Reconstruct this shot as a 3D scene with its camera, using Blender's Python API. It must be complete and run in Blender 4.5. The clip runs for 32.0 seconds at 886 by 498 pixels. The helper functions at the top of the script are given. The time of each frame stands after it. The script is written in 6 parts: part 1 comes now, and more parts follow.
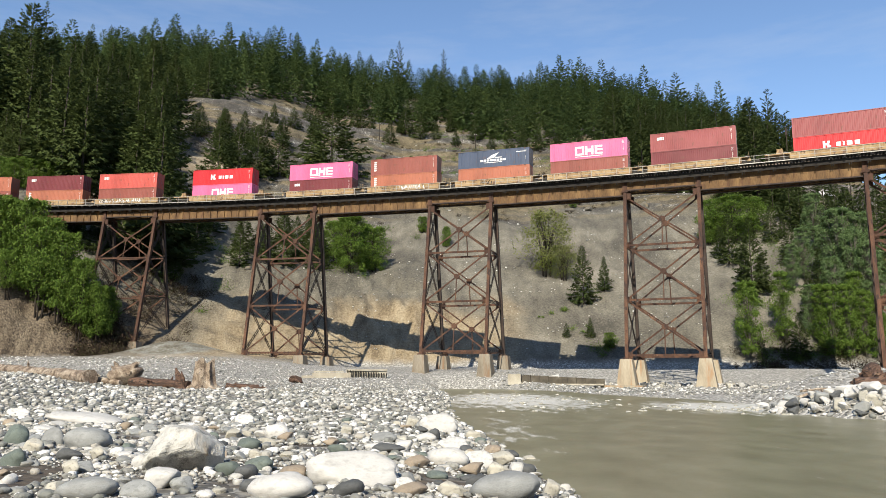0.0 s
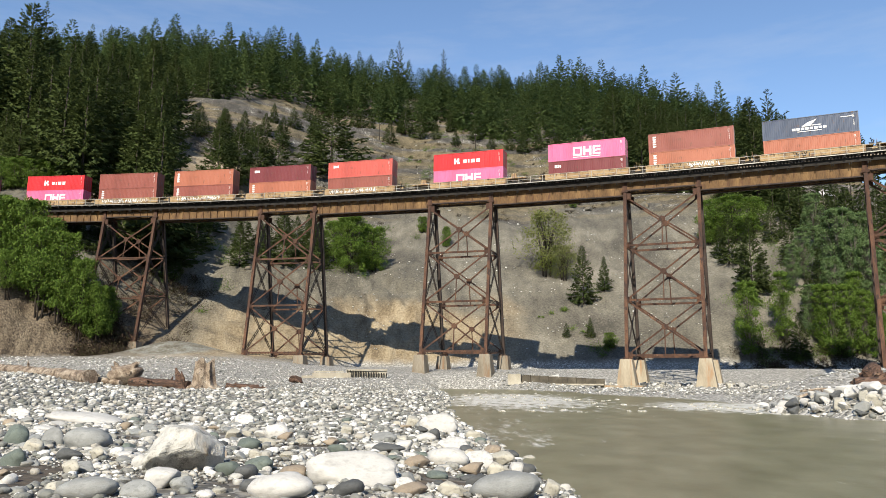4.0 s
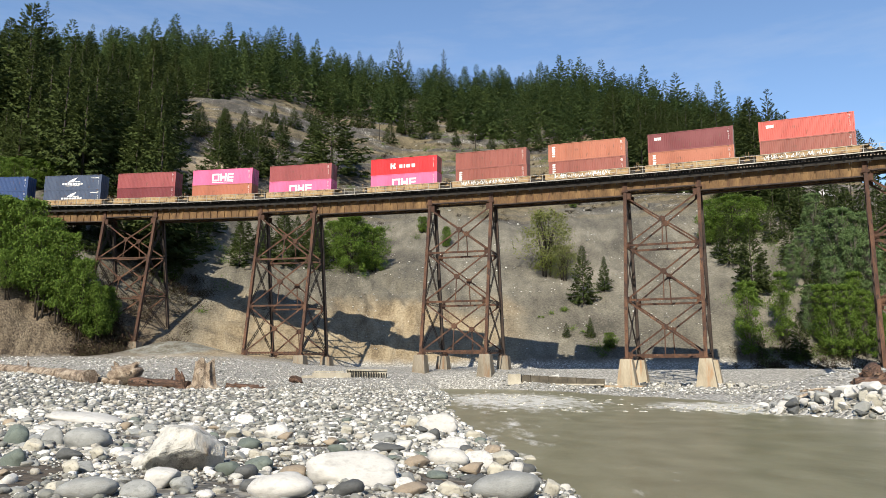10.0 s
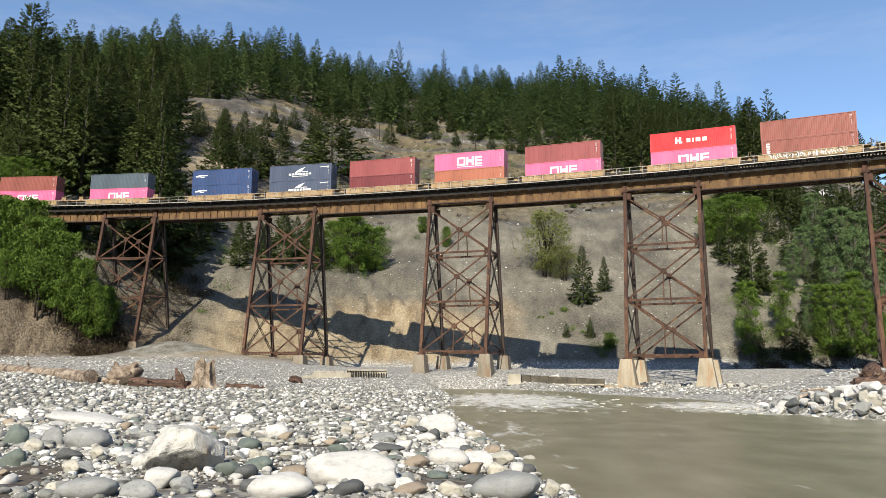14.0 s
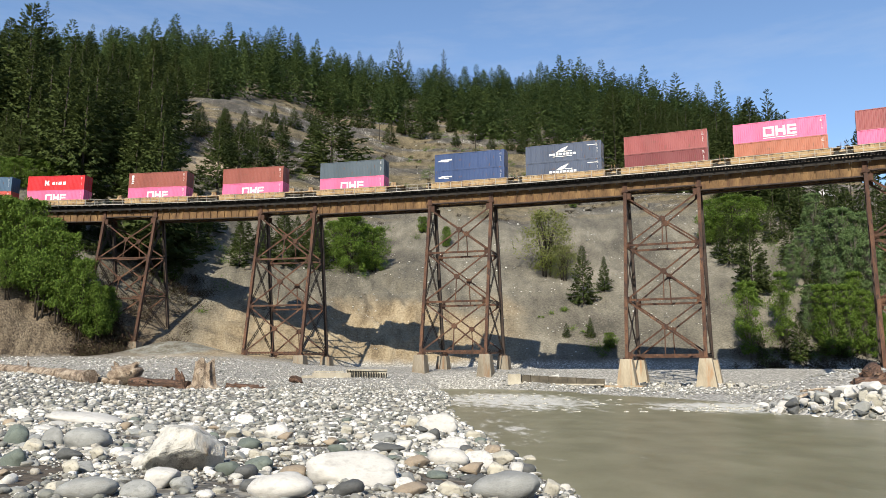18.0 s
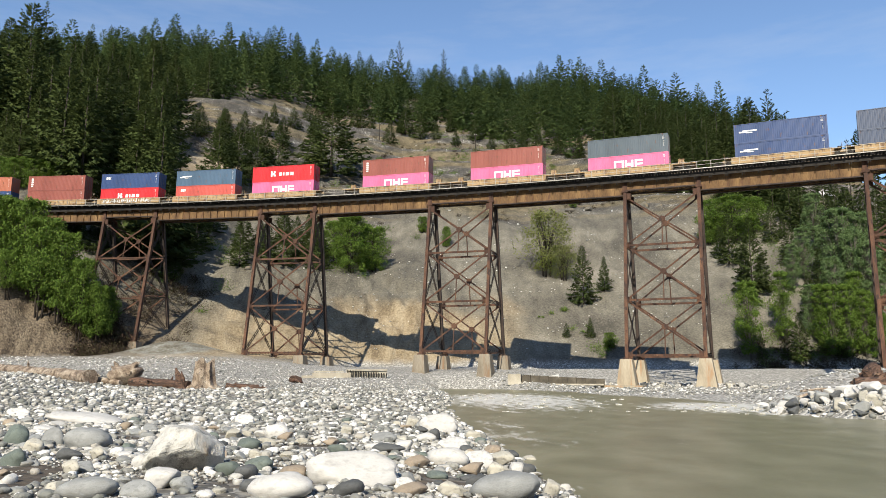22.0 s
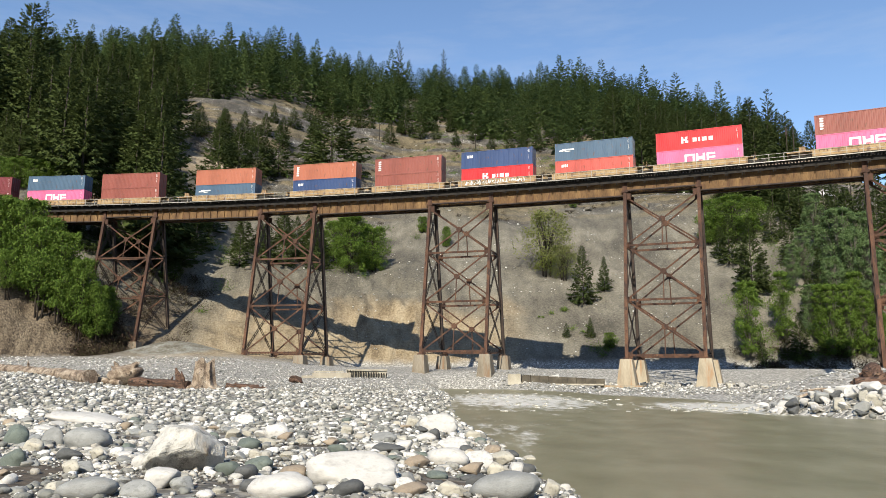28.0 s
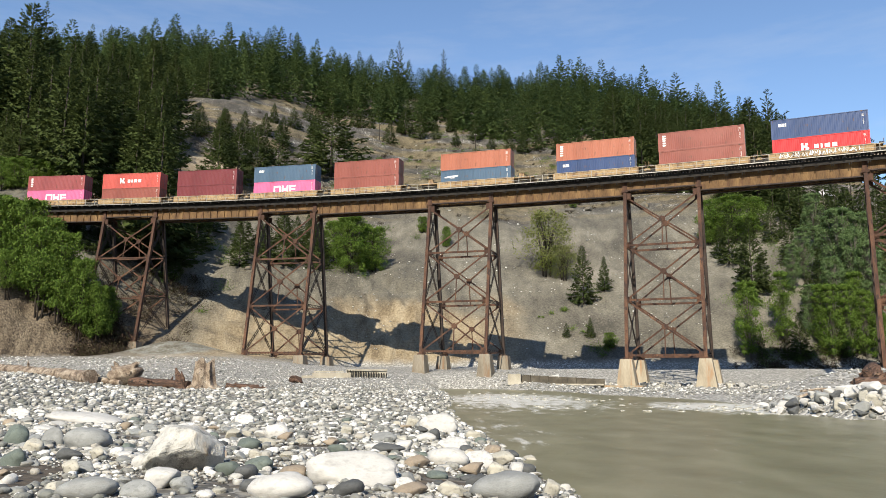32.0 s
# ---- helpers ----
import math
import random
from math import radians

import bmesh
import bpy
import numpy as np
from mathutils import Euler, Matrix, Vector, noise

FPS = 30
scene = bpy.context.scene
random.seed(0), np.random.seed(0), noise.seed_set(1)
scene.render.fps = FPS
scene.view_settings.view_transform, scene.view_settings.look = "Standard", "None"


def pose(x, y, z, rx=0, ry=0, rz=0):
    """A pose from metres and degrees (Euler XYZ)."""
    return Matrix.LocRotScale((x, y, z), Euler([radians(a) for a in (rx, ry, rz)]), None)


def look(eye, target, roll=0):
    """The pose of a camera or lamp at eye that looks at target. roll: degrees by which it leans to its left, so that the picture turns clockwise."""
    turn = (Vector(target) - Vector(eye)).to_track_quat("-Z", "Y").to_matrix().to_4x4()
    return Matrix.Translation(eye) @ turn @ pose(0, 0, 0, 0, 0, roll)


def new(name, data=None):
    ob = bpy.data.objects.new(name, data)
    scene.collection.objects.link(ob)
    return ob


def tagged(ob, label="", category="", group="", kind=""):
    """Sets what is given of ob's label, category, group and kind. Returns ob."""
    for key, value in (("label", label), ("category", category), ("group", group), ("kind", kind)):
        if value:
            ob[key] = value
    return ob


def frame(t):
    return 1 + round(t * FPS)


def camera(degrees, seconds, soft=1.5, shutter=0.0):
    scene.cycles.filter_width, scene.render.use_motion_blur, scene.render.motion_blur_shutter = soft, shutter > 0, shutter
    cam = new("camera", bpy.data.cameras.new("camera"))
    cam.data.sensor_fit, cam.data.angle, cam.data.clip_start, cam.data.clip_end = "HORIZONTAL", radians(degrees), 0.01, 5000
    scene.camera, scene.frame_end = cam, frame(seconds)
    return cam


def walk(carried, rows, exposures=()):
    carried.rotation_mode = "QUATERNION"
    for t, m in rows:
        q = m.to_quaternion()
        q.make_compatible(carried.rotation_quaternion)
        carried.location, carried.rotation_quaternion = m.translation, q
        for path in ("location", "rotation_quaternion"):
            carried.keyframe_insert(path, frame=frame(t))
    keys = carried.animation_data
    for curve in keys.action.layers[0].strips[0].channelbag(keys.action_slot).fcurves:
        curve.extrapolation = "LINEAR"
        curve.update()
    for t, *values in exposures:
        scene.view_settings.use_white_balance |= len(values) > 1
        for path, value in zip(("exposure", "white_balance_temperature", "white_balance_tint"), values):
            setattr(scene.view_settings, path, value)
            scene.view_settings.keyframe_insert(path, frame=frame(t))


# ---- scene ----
EYE = 2.1
cam = camera(61.06, 32.0, soft=0.75)
CAM_POSE = pose(0, 0, EYE, 99.489, 0, 0)
walk(cam, [(0.0, CAM_POSE), (32.0, CAM_POSE)], exposures=[(0.0, 0.68), (32.0, 0.68)])

# ---- sky and sun ----
SUN_WAY = Vector((0.19896, 0.77603, -0.59849))
world = bpy.data.worlds.new("sky")
scene.world = world
world.use_nodes = True
wn = world.node_tree.nodes
sky = wn.new("ShaderNodeTexSky")
sky.sky_type, sky.sun_disc = "NISHITA", False
sky.sun_elevation, sky.sun_rotation = radians(36.76), radians(194.4)
sky.altitude, sky.air_density, sky.dust_density, sky.ozone_density = 300, 1.0, 0.0, 3.2
wn["Background"].inputs[1].default_value = 0.112
# faint high wisps of cloud
wl = world.node_tree.links
w_at, w_map, w_noise, w_fac, w_mix = [wn.new("ShaderNode" + k) for k in ("TexCoord", "Mapping", "TexNoise", "MapRange", "Mix")]
w_map.inputs["Scale"].default_value, w_map.inputs["Rotation"].default_value = (1.2, 1.2, 6.0), (0.25, 0.12, 0)
w_noise.inputs["Scale"].default_value, w_noise.inputs["Detail"].default_value, w_noise.inputs["Roughness"].default_value = 2.2, 8, 0.6
w_fac.inputs["From Min"].default_value, w_fac.inputs["From Max"].default_value, w_fac.inputs["To Max"].default_value = 0.46, 0.8, 0.32
w_mix.data_type = "RGBA"
w_mix.inputs[7].default_value = (4.2, 4.4, 4.7, 1)
wl.new(w_at.outputs["Generated"], w_map.inputs[0])
wl.new(w_map.outputs[0], w_noise.inputs["Vector"])
wl.new(w_noise.outputs[0], w_fac.inputs[0])
wl.new(w_fac.outputs[0], w_mix.inputs[0])
wl.new(sky.outputs[0], w_mix.inputs[6])
wl.new(w_mix.outputs[2], wn["Background"].inputs[0])
sun = new("sun", bpy.data.lights.new("sun", "SUN"))
sun.data.energy, sun.data.angle, sun.data.color = 4.4, radians(0.53), (1.0, 0.915, 0.755)
sun.matrix_world = look((-40, -160, 125), Vector((-40, -160, 125)) + SUN_WAY)


# ---- materials ----
def links(mat):
    mat.use_nodes = True
    t = mat.node_tree
    return t.nodes, t.links, t.nodes["Principled BSDF"]


def ramp(nodes, stops):
    r = nodes.new("ShaderNodeValToRGB")
    while len(r.color_ramp.elements) < len(stops):
        r.color_ramp.elements.new(0.5)
    for e, (p, c) in zip(r.color_ramp.elements, stops):
        e.position, e.color = p, (*c, 1)
    return r


def surface(name, stops, scale=1.0, rough=0.8, metal=0.0, bump=0.3, fine=12.0, spots=None, stretch=(1, 1, 1),
            island=0.0, coords="Object", through_light=0.0, depth=0.02, broad=0.0):
    """A two-scale noise surface: broad patches from the ramp, fine grain on top, optional stains and per-piece shade."""
    mat = bpy.data.materials.new(name)
    n, l, b = links(mat)
    tc = n.new("ShaderNodeTexCoord")
    mp = n.new("ShaderNodeMapping")
    mp.inputs["Scale"].default_value = stretch
    l.new(tc.outputs[coords], mp.inputs[0])
    big, small = n.new("ShaderNodeTexNoise"), n.new("ShaderNodeTexNoise")
    big.inputs["Scale"].default_value, small.inputs["Scale"].default_value = scale, scale * fine
    big.inputs["Detail"].default_value, small.inputs["Detail"].default_value = 6, 5
    for k in (big, small):
        l.new(mp.outputs[0], k.inputs["Vector"])
    mixv = n.new("ShaderNodeMath")
    mixv.operation = "MULTIPLY_ADD"
    l.new(small.outputs[0], mixv.inputs[0])
    mixv.inputs[1].default_value = 0.45
    sub = n.new("ShaderNodeMath")
    sub.operation = "MULTIPLY_ADD"
    l.new(big.outputs[0], sub.inputs[0])
    sub.inputs[1].default_value, sub.inputs[2].default_value = 0.9, -0.18
    l.new(sub.outputs[0], mixv.inputs[2])
    fac = mixv
    if island:
        geo = n.new("ShaderNodeNewGeometry")
        oi = n.new("ShaderNodeObjectInfo")
        add = n.new("ShaderNodeMath")
        add.operation = "ADD"
        l.new(geo.outputs["Random Per Island"], add.inputs[0])
        l.new(oi.outputs["Random"], add.inputs[1])
        fr = n.new("ShaderNodeMath")
        fr.operation = "FRACT"
        l.new(add.outputs[0], fr.inputs[0])
        mx = n.new("ShaderNodeMix")
        mx.inputs[0].default_value = island
        l.new(fac.outputs[0], mx.inputs[2])
        l.new(fr.outputs[0], mx.inputs[3])
        fac = mx
    r = ramp(n, stops)
    l.new(fac.outputs[0], r.inputs[0])
    col = r.outputs[0]
    if spots:
        c, s_scale, lo, hi = spots
        sn = n.new("ShaderNodeTexNoise")
        sn.inputs["Scale"].default_value, sn.inputs["Detail"].default_value = s_scale, 8
        l.new(mp.outputs[0], sn.inputs["Vector"])
        sr = n.new("ShaderNodeMapRange")
        sr.inputs["From Min"].default_value, sr.inputs["From Max"].default_value = lo, hi
        l.new(sn.outputs[0], sr.inputs[0])
        m2 = n.new("ShaderNodeMix")
        m2.data_type = "RGBA"
        l.new(sr.outputs[0], m2.inputs[0])
        l.new(col, m2.inputs[6])
        m2.inputs[7].default_value = (*c, 1)
        col = m2.outputs[2]
    l.new(col, b.inputs["Base Color"])
    b.inputs["Roughness"].default_value, b.inputs["Metallic"].default_value = rough, metal
    if bump:
        bp = n.new("ShaderNodeBump")
        bp.inputs["Strength"].default_value, bp.inputs["Distance"].default_value = bump, depth
        l.new(mixv.outputs[0], bp.inputs["Height"])
        l.new(bp.outputs[0], b.inputs["Normal"])
    if through_light:
        b.inputs["Specular IOR Level"].default_value = 0.15
        tr = n.new("ShaderNodeBsdfTranslucent")
        l.new(col, tr.inputs[0])
        ms = n.new("ShaderNodeMixShader")
        ms.inputs[0].default_value = through_light
        l.new(b.outputs[0], ms.inputs[1])
        l.new(tr.outputs[0], ms.inputs[2])
        l.new(ms.outputs[0], n["Material Output"].inputs[0])
    return mat


def paint(name, c, wear=(0.12, 0.06, 0.035), amount=0.62, rough=0.5, dirt=0.8):
    dark = tuple(x * dirt for x in c)
    fade = tuple(min(1, x * 1.12 + 0.012) for x in c)
    return surface(name, [(0.25, dark), (0.5, c), (0.8, fade)], 0.5, rough, 0.0, 0.12, 14, (wear, 2.6, amount, amount + 0.1),
                   (1, 1, 0.35), depth=0.01)


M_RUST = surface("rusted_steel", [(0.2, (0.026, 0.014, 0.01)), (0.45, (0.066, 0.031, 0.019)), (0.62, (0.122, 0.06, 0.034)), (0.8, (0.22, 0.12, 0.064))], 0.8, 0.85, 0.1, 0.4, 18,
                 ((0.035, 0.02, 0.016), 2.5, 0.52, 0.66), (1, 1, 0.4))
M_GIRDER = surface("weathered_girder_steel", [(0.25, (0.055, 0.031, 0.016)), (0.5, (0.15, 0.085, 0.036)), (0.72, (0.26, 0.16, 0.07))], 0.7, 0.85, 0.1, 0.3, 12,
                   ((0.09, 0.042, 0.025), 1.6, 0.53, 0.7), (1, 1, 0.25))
# Dark steel of the mast; on far legs and bridge undersides it paints shade.
M_DARKSTEEL = surface("dark_and_shaded_steel", [(0.2, (0.025, 0.02, 0.018)), (0.5, (0.05, 0.036, 0.03)), (0.8, (0.1, 0.06, 0.045))], 1.2, 0.85, 0.1, 0.3)
M_TIE = surface("creosoted_wood", [(0.2, (0.009, 0.008, 0.007)), (0.5, (0.018, 0.015, 0.013)), (0.8, (0.045, 0.038, 0.032))], 2.0, 0.9, 0, 0.4)
M_GALV = surface("grey_galvanised_steel", [(0.2, (0.24, 0.23, 0.2)), (0.5, (0.36, 0.34, 0.3)), (0.8, (0.48, 0.45, 0.4))], 2.0, 0.55, 0.3, 0.2)
M_RAIL = surface("worn_rail_steel", [(0.2, (0.1, 0.07, 0.055)), (0.6, (0.2, 0.16, 0.13)), (0.8, (0.32, 0.29, 0.26))], 2.0, 0.45, 0.7, 0.2)
M_CONC = surface("stained_concrete", [(0.2, (0.2, 0.165, 0.115)), (0.5, (0.345, 0.295, 0.215)), (0.8, (0.46, 0.41, 0.315))], 0.7, 0.9, 0, 0.4, 10,
                 ((0.3, 0.15, 0.06), 0.9, 0.52, 0.72), (1.6, 1.6, 0.2))
M_OLDCONC = surface("grey_brown_stained_concrete", [(0.2, (0.11, 0.09, 0.065)), (0.5, (0.215, 0.185, 0.14)), (0.8, (0.33, 0.29, 0.23))], 0.7, 0.9, 0, 0.4, 10, ((0.2, 0.105, 0.05), 0.9, 0.52, 0.72), (1.6, 1.6, 0.2))
M_WALL = surface("dark_stained_concrete", [(0.2, (0.04, 0.034, 0.026)), (0.5, (0.08, 0.068, 0.05)), (0.8, (0.15, 0.132, 0.1))], 0.9, 0.9, 0, 0.4)
M_BLOCK = surface("pale_weathered_concrete", [(0.2, (0.24, 0.21, 0.16)), (0.5, (0.38, 0.345, 0.275)), (0.8, (0.5, 0.46, 0.38))], 0.9, 0.9, 0, 0.4)
M_YELLOW = surface("weathered_yellow_paint", [(0.2, (0.18, 0.11, 0.055)), (0.5, (0.34, 0.225, 0.105)), (0.8, (0.48, 0.36, 0.21))], 0.9, 0.7, 0, 0.2, 10,
                   ((0.14, 0.08, 0.05), 2.2, 0.52, 0.64), (1, 1, 0.5))
M_BLACK = surface("black_running_gear", [(0.2, (0.015, 0.014, 0.013)), (0.5, (0.03, 0.027, 0.025)), (0.8, (0.07, 0.055, 0.045))], 3.0, 0.8, 0.2, 0.3)
M_WHITE = surface("white_marking", [(0.2, (0.72, 0.7, 0.68)), (0.5, (0.82, 0.81, 0.8)), (0.8, (0.88, 0.87, 0.86))], 2.0, 0.6, 0, 0.05)
M_TEAL = surface("teal_marking", [(0.2, (0.05, 0.38, 0.38)), (0.8, (0.12, 0.5, 0.48))], 2.0, 0.6, 0, 0.05)
M_GOLD = surface("yellow_marking", [(0.2, (0.7, 0.5, 0.05)), (0.8, (0.8, 0.6, 0.1))], 2.0, 0.6, 0, 0.05)
M_BAR = surface("locking_bar_steel", [(0.2, (0.1, 0.09, 0.085)), (0.8, (0.26, 0.24, 0.23))], 3.0, 0.5, 0.6, 0.1)
COLOURS = dict(
    brown=paint("oxide_brown_paint", (0.25, 0.07, 0.05)),
    rose=paint("faded_brown_red_paint", (0.27, 0.062, 0.062)),
    dark=paint("dark_maroon_paint", (0.16, 0.026, 0.03)),
    orange=paint("orange_brown_paint", (0.37, 0.122, 0.068)),
    coral=paint("faded_coral_red_paint", (0.48, 0.085, 0.065)),
    pink=paint("bright_magenta_pink_paint", (0.68, 0.135, 0.28), (0.35, 0.08, 0.14), 0.7),
    red=paint("bright_red_paint", (0.54, 0.016, 0.022), amount=0.7),
    navy=paint("navy_grey_paint", (0.055, 0.075, 0.125)),
    blue=paint("mid_blue_paint", (0.024, 0.055, 0.155)),
    steel=paint("steel_blue_paint", (0.06, 0.11, 0.175)),
    slate=paint("slate_green_paint", (0.07, 0.095, 0.118)))
M_NEEDLE = surface("conifer_needles", [(0.2, (0.034, 0.063, 0.024)), (0.42, (0.063, 0.099, 0.034)), (0.6, (0.092, 0.13, 0.04)), (0.8, (0.135, 0.162, 0.054))],
                   0.11, 0.9, 0, 0, 12, island=0.1, through_light=0.3, coords="Object")
# Darker, more olive copy of M_NEEDLE; shade among near trees is painted in.
M_NEAR_NEEDLE = surface("shaded_olive_needles", [(0.2, (0.031, 0.05, 0.018)), (0.42, (0.056, 0.08, 0.025)), (0.6, (0.084, 0.105, 0.03)), (0.8, (0.125, 0.133, 0.042))],
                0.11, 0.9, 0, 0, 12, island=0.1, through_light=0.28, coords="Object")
M_LEAF = surface("broad_leaves", [(0.1, (0.045, 0.088, 0.014)), (0.4, (0.086, 0.148, 0.022)), (0.65, (0.13, 0.2, 0.034)), (0.9, (0.185, 0.25, 0.058))],
                 0.05, 0.6, 0, 0, 30, island=0.55, through_light=0.3)
M_SAGE = surface("pale_poplar_leaves", [(0.1, (0.055, 0.1, 0.034)), (0.4, (0.1, 0.16, 0.058)), (0.65, (0.15, 0.218, 0.088)), (0.9, (0.21, 0.28, 0.135))],
                 0.05, 0.6, 0, 0, 30, island=0.55, through_light=0.25)
M_WILLOW = surface("yellow_green_willow_leaves", [(0.1, (0.1, 0.125, 0.028)), (0.5, (0.16, 0.185, 0.045)), (0.9, (0.24, 0.255, 0.08))], 0.05, 0.6, 0, 0, 30, island=0.55, through_light=0.3)
M_BARK = surface("grey_brown_bark", [(0.2, (0.018, 0.014, 0.011)), (0.5, (0.036, 0.028, 0.022)), (0.8, (0.075, 0.06, 0.048))], 2.0, 0.9, 0, 0.5, 10, stretch=(1, 1, 0.25))
M_BIRCH = surface("pale_bark", [(0.2, (0.07, 0.06, 0.048)), (0.5, (0.13, 0.118, 0.095)), (0.8, (0.26, 0.24, 0.205))], 2.0, 0.8, 0, 0.3, 10)
M_DRIFT = surface("bleached_driftwood", [(0.26, (0.05, 0.034, 0.024)), (0.42, (0.15, 0.108, 0.076)), (0.56, (0.29, 0.23, 0.17)), (0.76, (0.52, 0.46, 0.38))], 1.5, 0.85, 0, 1.0, 8, ((0.05, 0.035, 0.025), 3.2, 0.58, 0.66), (1.1, 1.4, 0.9), depth=0.08)
M_DEADWOOD = surface("red_brown_dead_wood", [(0.25, (0.02, 0.012, 0.008)), (0.45, (0.07, 0.038, 0.025)), (0.6, (0.15, 0.085, 0.055)), (0.8, (0.33, 0.25, 0.19))], 1.4, 0.85, 0, 1.0, 8, ((0.02, 0.014, 0.01), 3.0, 0.55, 0.63), (0.6, 2.6, 2.6), depth=0.08)
STONE = [(0.0, (0.13, 0.13, 0.12)), (0.2, (0.24, 0.238, 0.22)), (0.3, (0.16, 0.168, 0.152)), (0.44, (0.34, 0.328, 0.295)), (0.56, (0.45, 0.44, 0.41)), (0.64, (0.34, 0.315, 0.27)), (0.76, (0.61, 0.6, 0.565)), (1.0, (0.8, 0.79, 0.76))]
M_STONE = surface("river_stone", STONE, 2.0, 0.85, 0, 0.8, 14, ((0.09, 0.09, 0.085), 6.0, 0.53, 0.66), island=0.82, depth=0.05)


# ---- building blocks ----
class Build:
    """Collects simple solids into one mesh."""

    def __init__(self):
        self.v, self.f = [], []

    def add(self, verts, faces):
        k = len(self.v)
        self.v += [tuple(p) for p in verts]
        self.f += [tuple(i + k for i in q) for q in faces]
        return self

    def box(self, cx, cy, cz, sx, sy, sz):
        x, y, z = sx / 2, sy / 2, sz / 2
        v = [(cx + a * x, cy + b * y, cz + c * z) for c in (-1, 1) for a, b in ((-1, -1), (1, -1), (1, 1), (-1, 1))]
        return self.add(v, [(3, 2, 1, 0), (4, 5, 6, 7), (0, 1, 5, 4), (1, 2, 6, 5), (2, 3, 7, 6), (3, 0, 4, 7)])

    def beam(self, p, q, w, h, up=(0, 0, 1)):
        """A bar of width w (across) and height h (along up) from p to q."""
        p, q = Vector(p), Vector(q)
        d = (q - p).normalized()
        s = d.cross(Vector(up))
        if s.length < 1e-4:
            s = d.cross(Vector((1, 0, 0)))
        s.normalize()
        u = s.cross(d)
        c = [s * (a * w / 2) + u * (b * h / 2) for a, b in ((-1, -1), (1, -1), (1, 1), (-1, 1))]
        return self.add([p + k for k in c] + [q + k for k in c], [(0, 1, 2, 3), (7, 6, 5, 4), (4, 5, 1, 0), (5, 6, 2, 1), (6, 7, 3, 2), (7, 4, 0, 3)])

    def tube(self, pts, radii, n=8, rough=0.0, rng=None):
        """A round body through the points, with closed ends."""
        rings = []
        for i, p in enumerate(pts):
            p = Vector(p)
            d = (Vector(pts[min(i + 1, len(pts) - 1)]) - Vector(pts[max(i - 1, 0)])).normalized()
            s = d.cross(Vector((0.03, 0.21, 0.97))).normalized()
            u = s.cross(d)
            ring = []
            for k in range(n):
                a = 2 * math.pi * k / n
                r = radii[i] * (1 + (rng.uniform(-rough, rough) if rough else 0))
                ring.append(p + s * (math.cos(a) * r) + u * (math.sin(a) * r))
            rings.append(ring)
        v = [p for r in rings for p in r]
        f = [tuple(range(n))] + [(i * n + k, i * n + n + k, i * n + n + (k + 1) % n, i * n + (k + 1) % n) for i in range(len(pts) - 1) for k in range(n)]
        f.append(tuple((len(pts) - 1) * n + k for k in reversed(range(n))))
        return self.add(v, f)

    def laced(self, p, q, w, t=0.09, step=0.6):
        """Two chords joined by zigzag lacing; the chords lie in the plane through up."""
        p, q = Vector(p), Vector(q)
        d = (q - p).normalized()
        u = d.cross(Vector((1, 0, 0))).normalized() * (w / 2)
        self.beam(p + u, q + u, t, t, (1, 0, 0)).beam(p - u, q - u, t, t, (1, 0, 0))
        n = max(2, int((q - p).length / step))
        for i in range(n):
            a, b = p.lerp(q, i / n), p.lerp(q, (i + 1) / n)
            s = 1 if i % 2 else -1
            self.beam(a + u * s, b - u * s, 0.05, 0.07, (1, 0, 0))
        return self

    def data(self, name, mat, smooth=False):
        m = bpy.data.meshes.new(name)
        m.from_pydata(self.v, [], self.f)
        m.update()
        m.materials.append(mat)
        if smooth:
            m.polygons.foreach_set("use_smooth", [True] * len(m.polygons))
        return m


def part(name, shape, mat, parent, label="", smooth=False, at=None):
    """Links a Build or a ready mesh as one part under a thing."""
    ob = new(name, shape if isinstance(shape, bpy.types.Mesh) else shape.data(name, mat, smooth))
    ob.parent = parent
    if at is not None:
        ob.matrix_basis = at
    return tagged(ob, label)


def thing(name, m, label, category, group="", kind=""):
    ob = new(name)
    ob.matrix_world = m
    ob.empty_display_size = 0.3
    return tagged(ob, label, category, group, kind)


def arrays(name, verts, tris, mat, smooth=False, normals=None):
    """A mesh from numpy vertices and triangles; normals, one a vertex, round the shading of loose leaves."""
    verts, tris = np.asarray(verts), np.array(tris)
    if normals is not None:
        p = verts[tris]
        flat = np.cross(p[:, 1] - p[:, 0], p[:, 2] - p[:, 0])
        turn = (flat * normals[tris[:, 0]]).sum(1) < 0
        tris[turn] = tris[turn][:, ::-1]
    m = bpy.data.meshes.new(name)
    m.vertices.add(len(verts))
    m.vertices.foreach_set("co", np.asarray(verts, np.float32).ravel())
    tris = np.asarray(tris, np.int32)
    m.loops.add(tris.size)
    m.loops.foreach_set("vertex_index", tris.ravel())
    m.polygons.add(len(tris))
    m.polygons.foreach_set("loop_start", np.arange(0, tris.size, 3, dtype=np.int32))
    m.polygons.foreach_set("loop_total", np.full(len(tris), 3, np.int32))
    if smooth:
        m.polygons.foreach_set("use_smooth", np.ones(len(tris), bool))
    m.update(calc_edges=True)
    if normals is not None:
        normals = normals / (np.linalg.norm(normals, axis=1)[:, None] + 1e-9)
        m.attributes.new("custom_normal", "FLOAT_VECTOR", "POINT").data.foreach_set("vector", normals.astype(np.float32).ravel())
    m.materials.append(mat)
    return m


# ---- the track's line ----
TX, TY, TH, TK, TZ, TG = -2.67029, 125.21486, -0.330408, -0.00226254, 34.02534 + EYE, -0.018065
S_LEFT, S_RIGHT = -104.0, 104.0


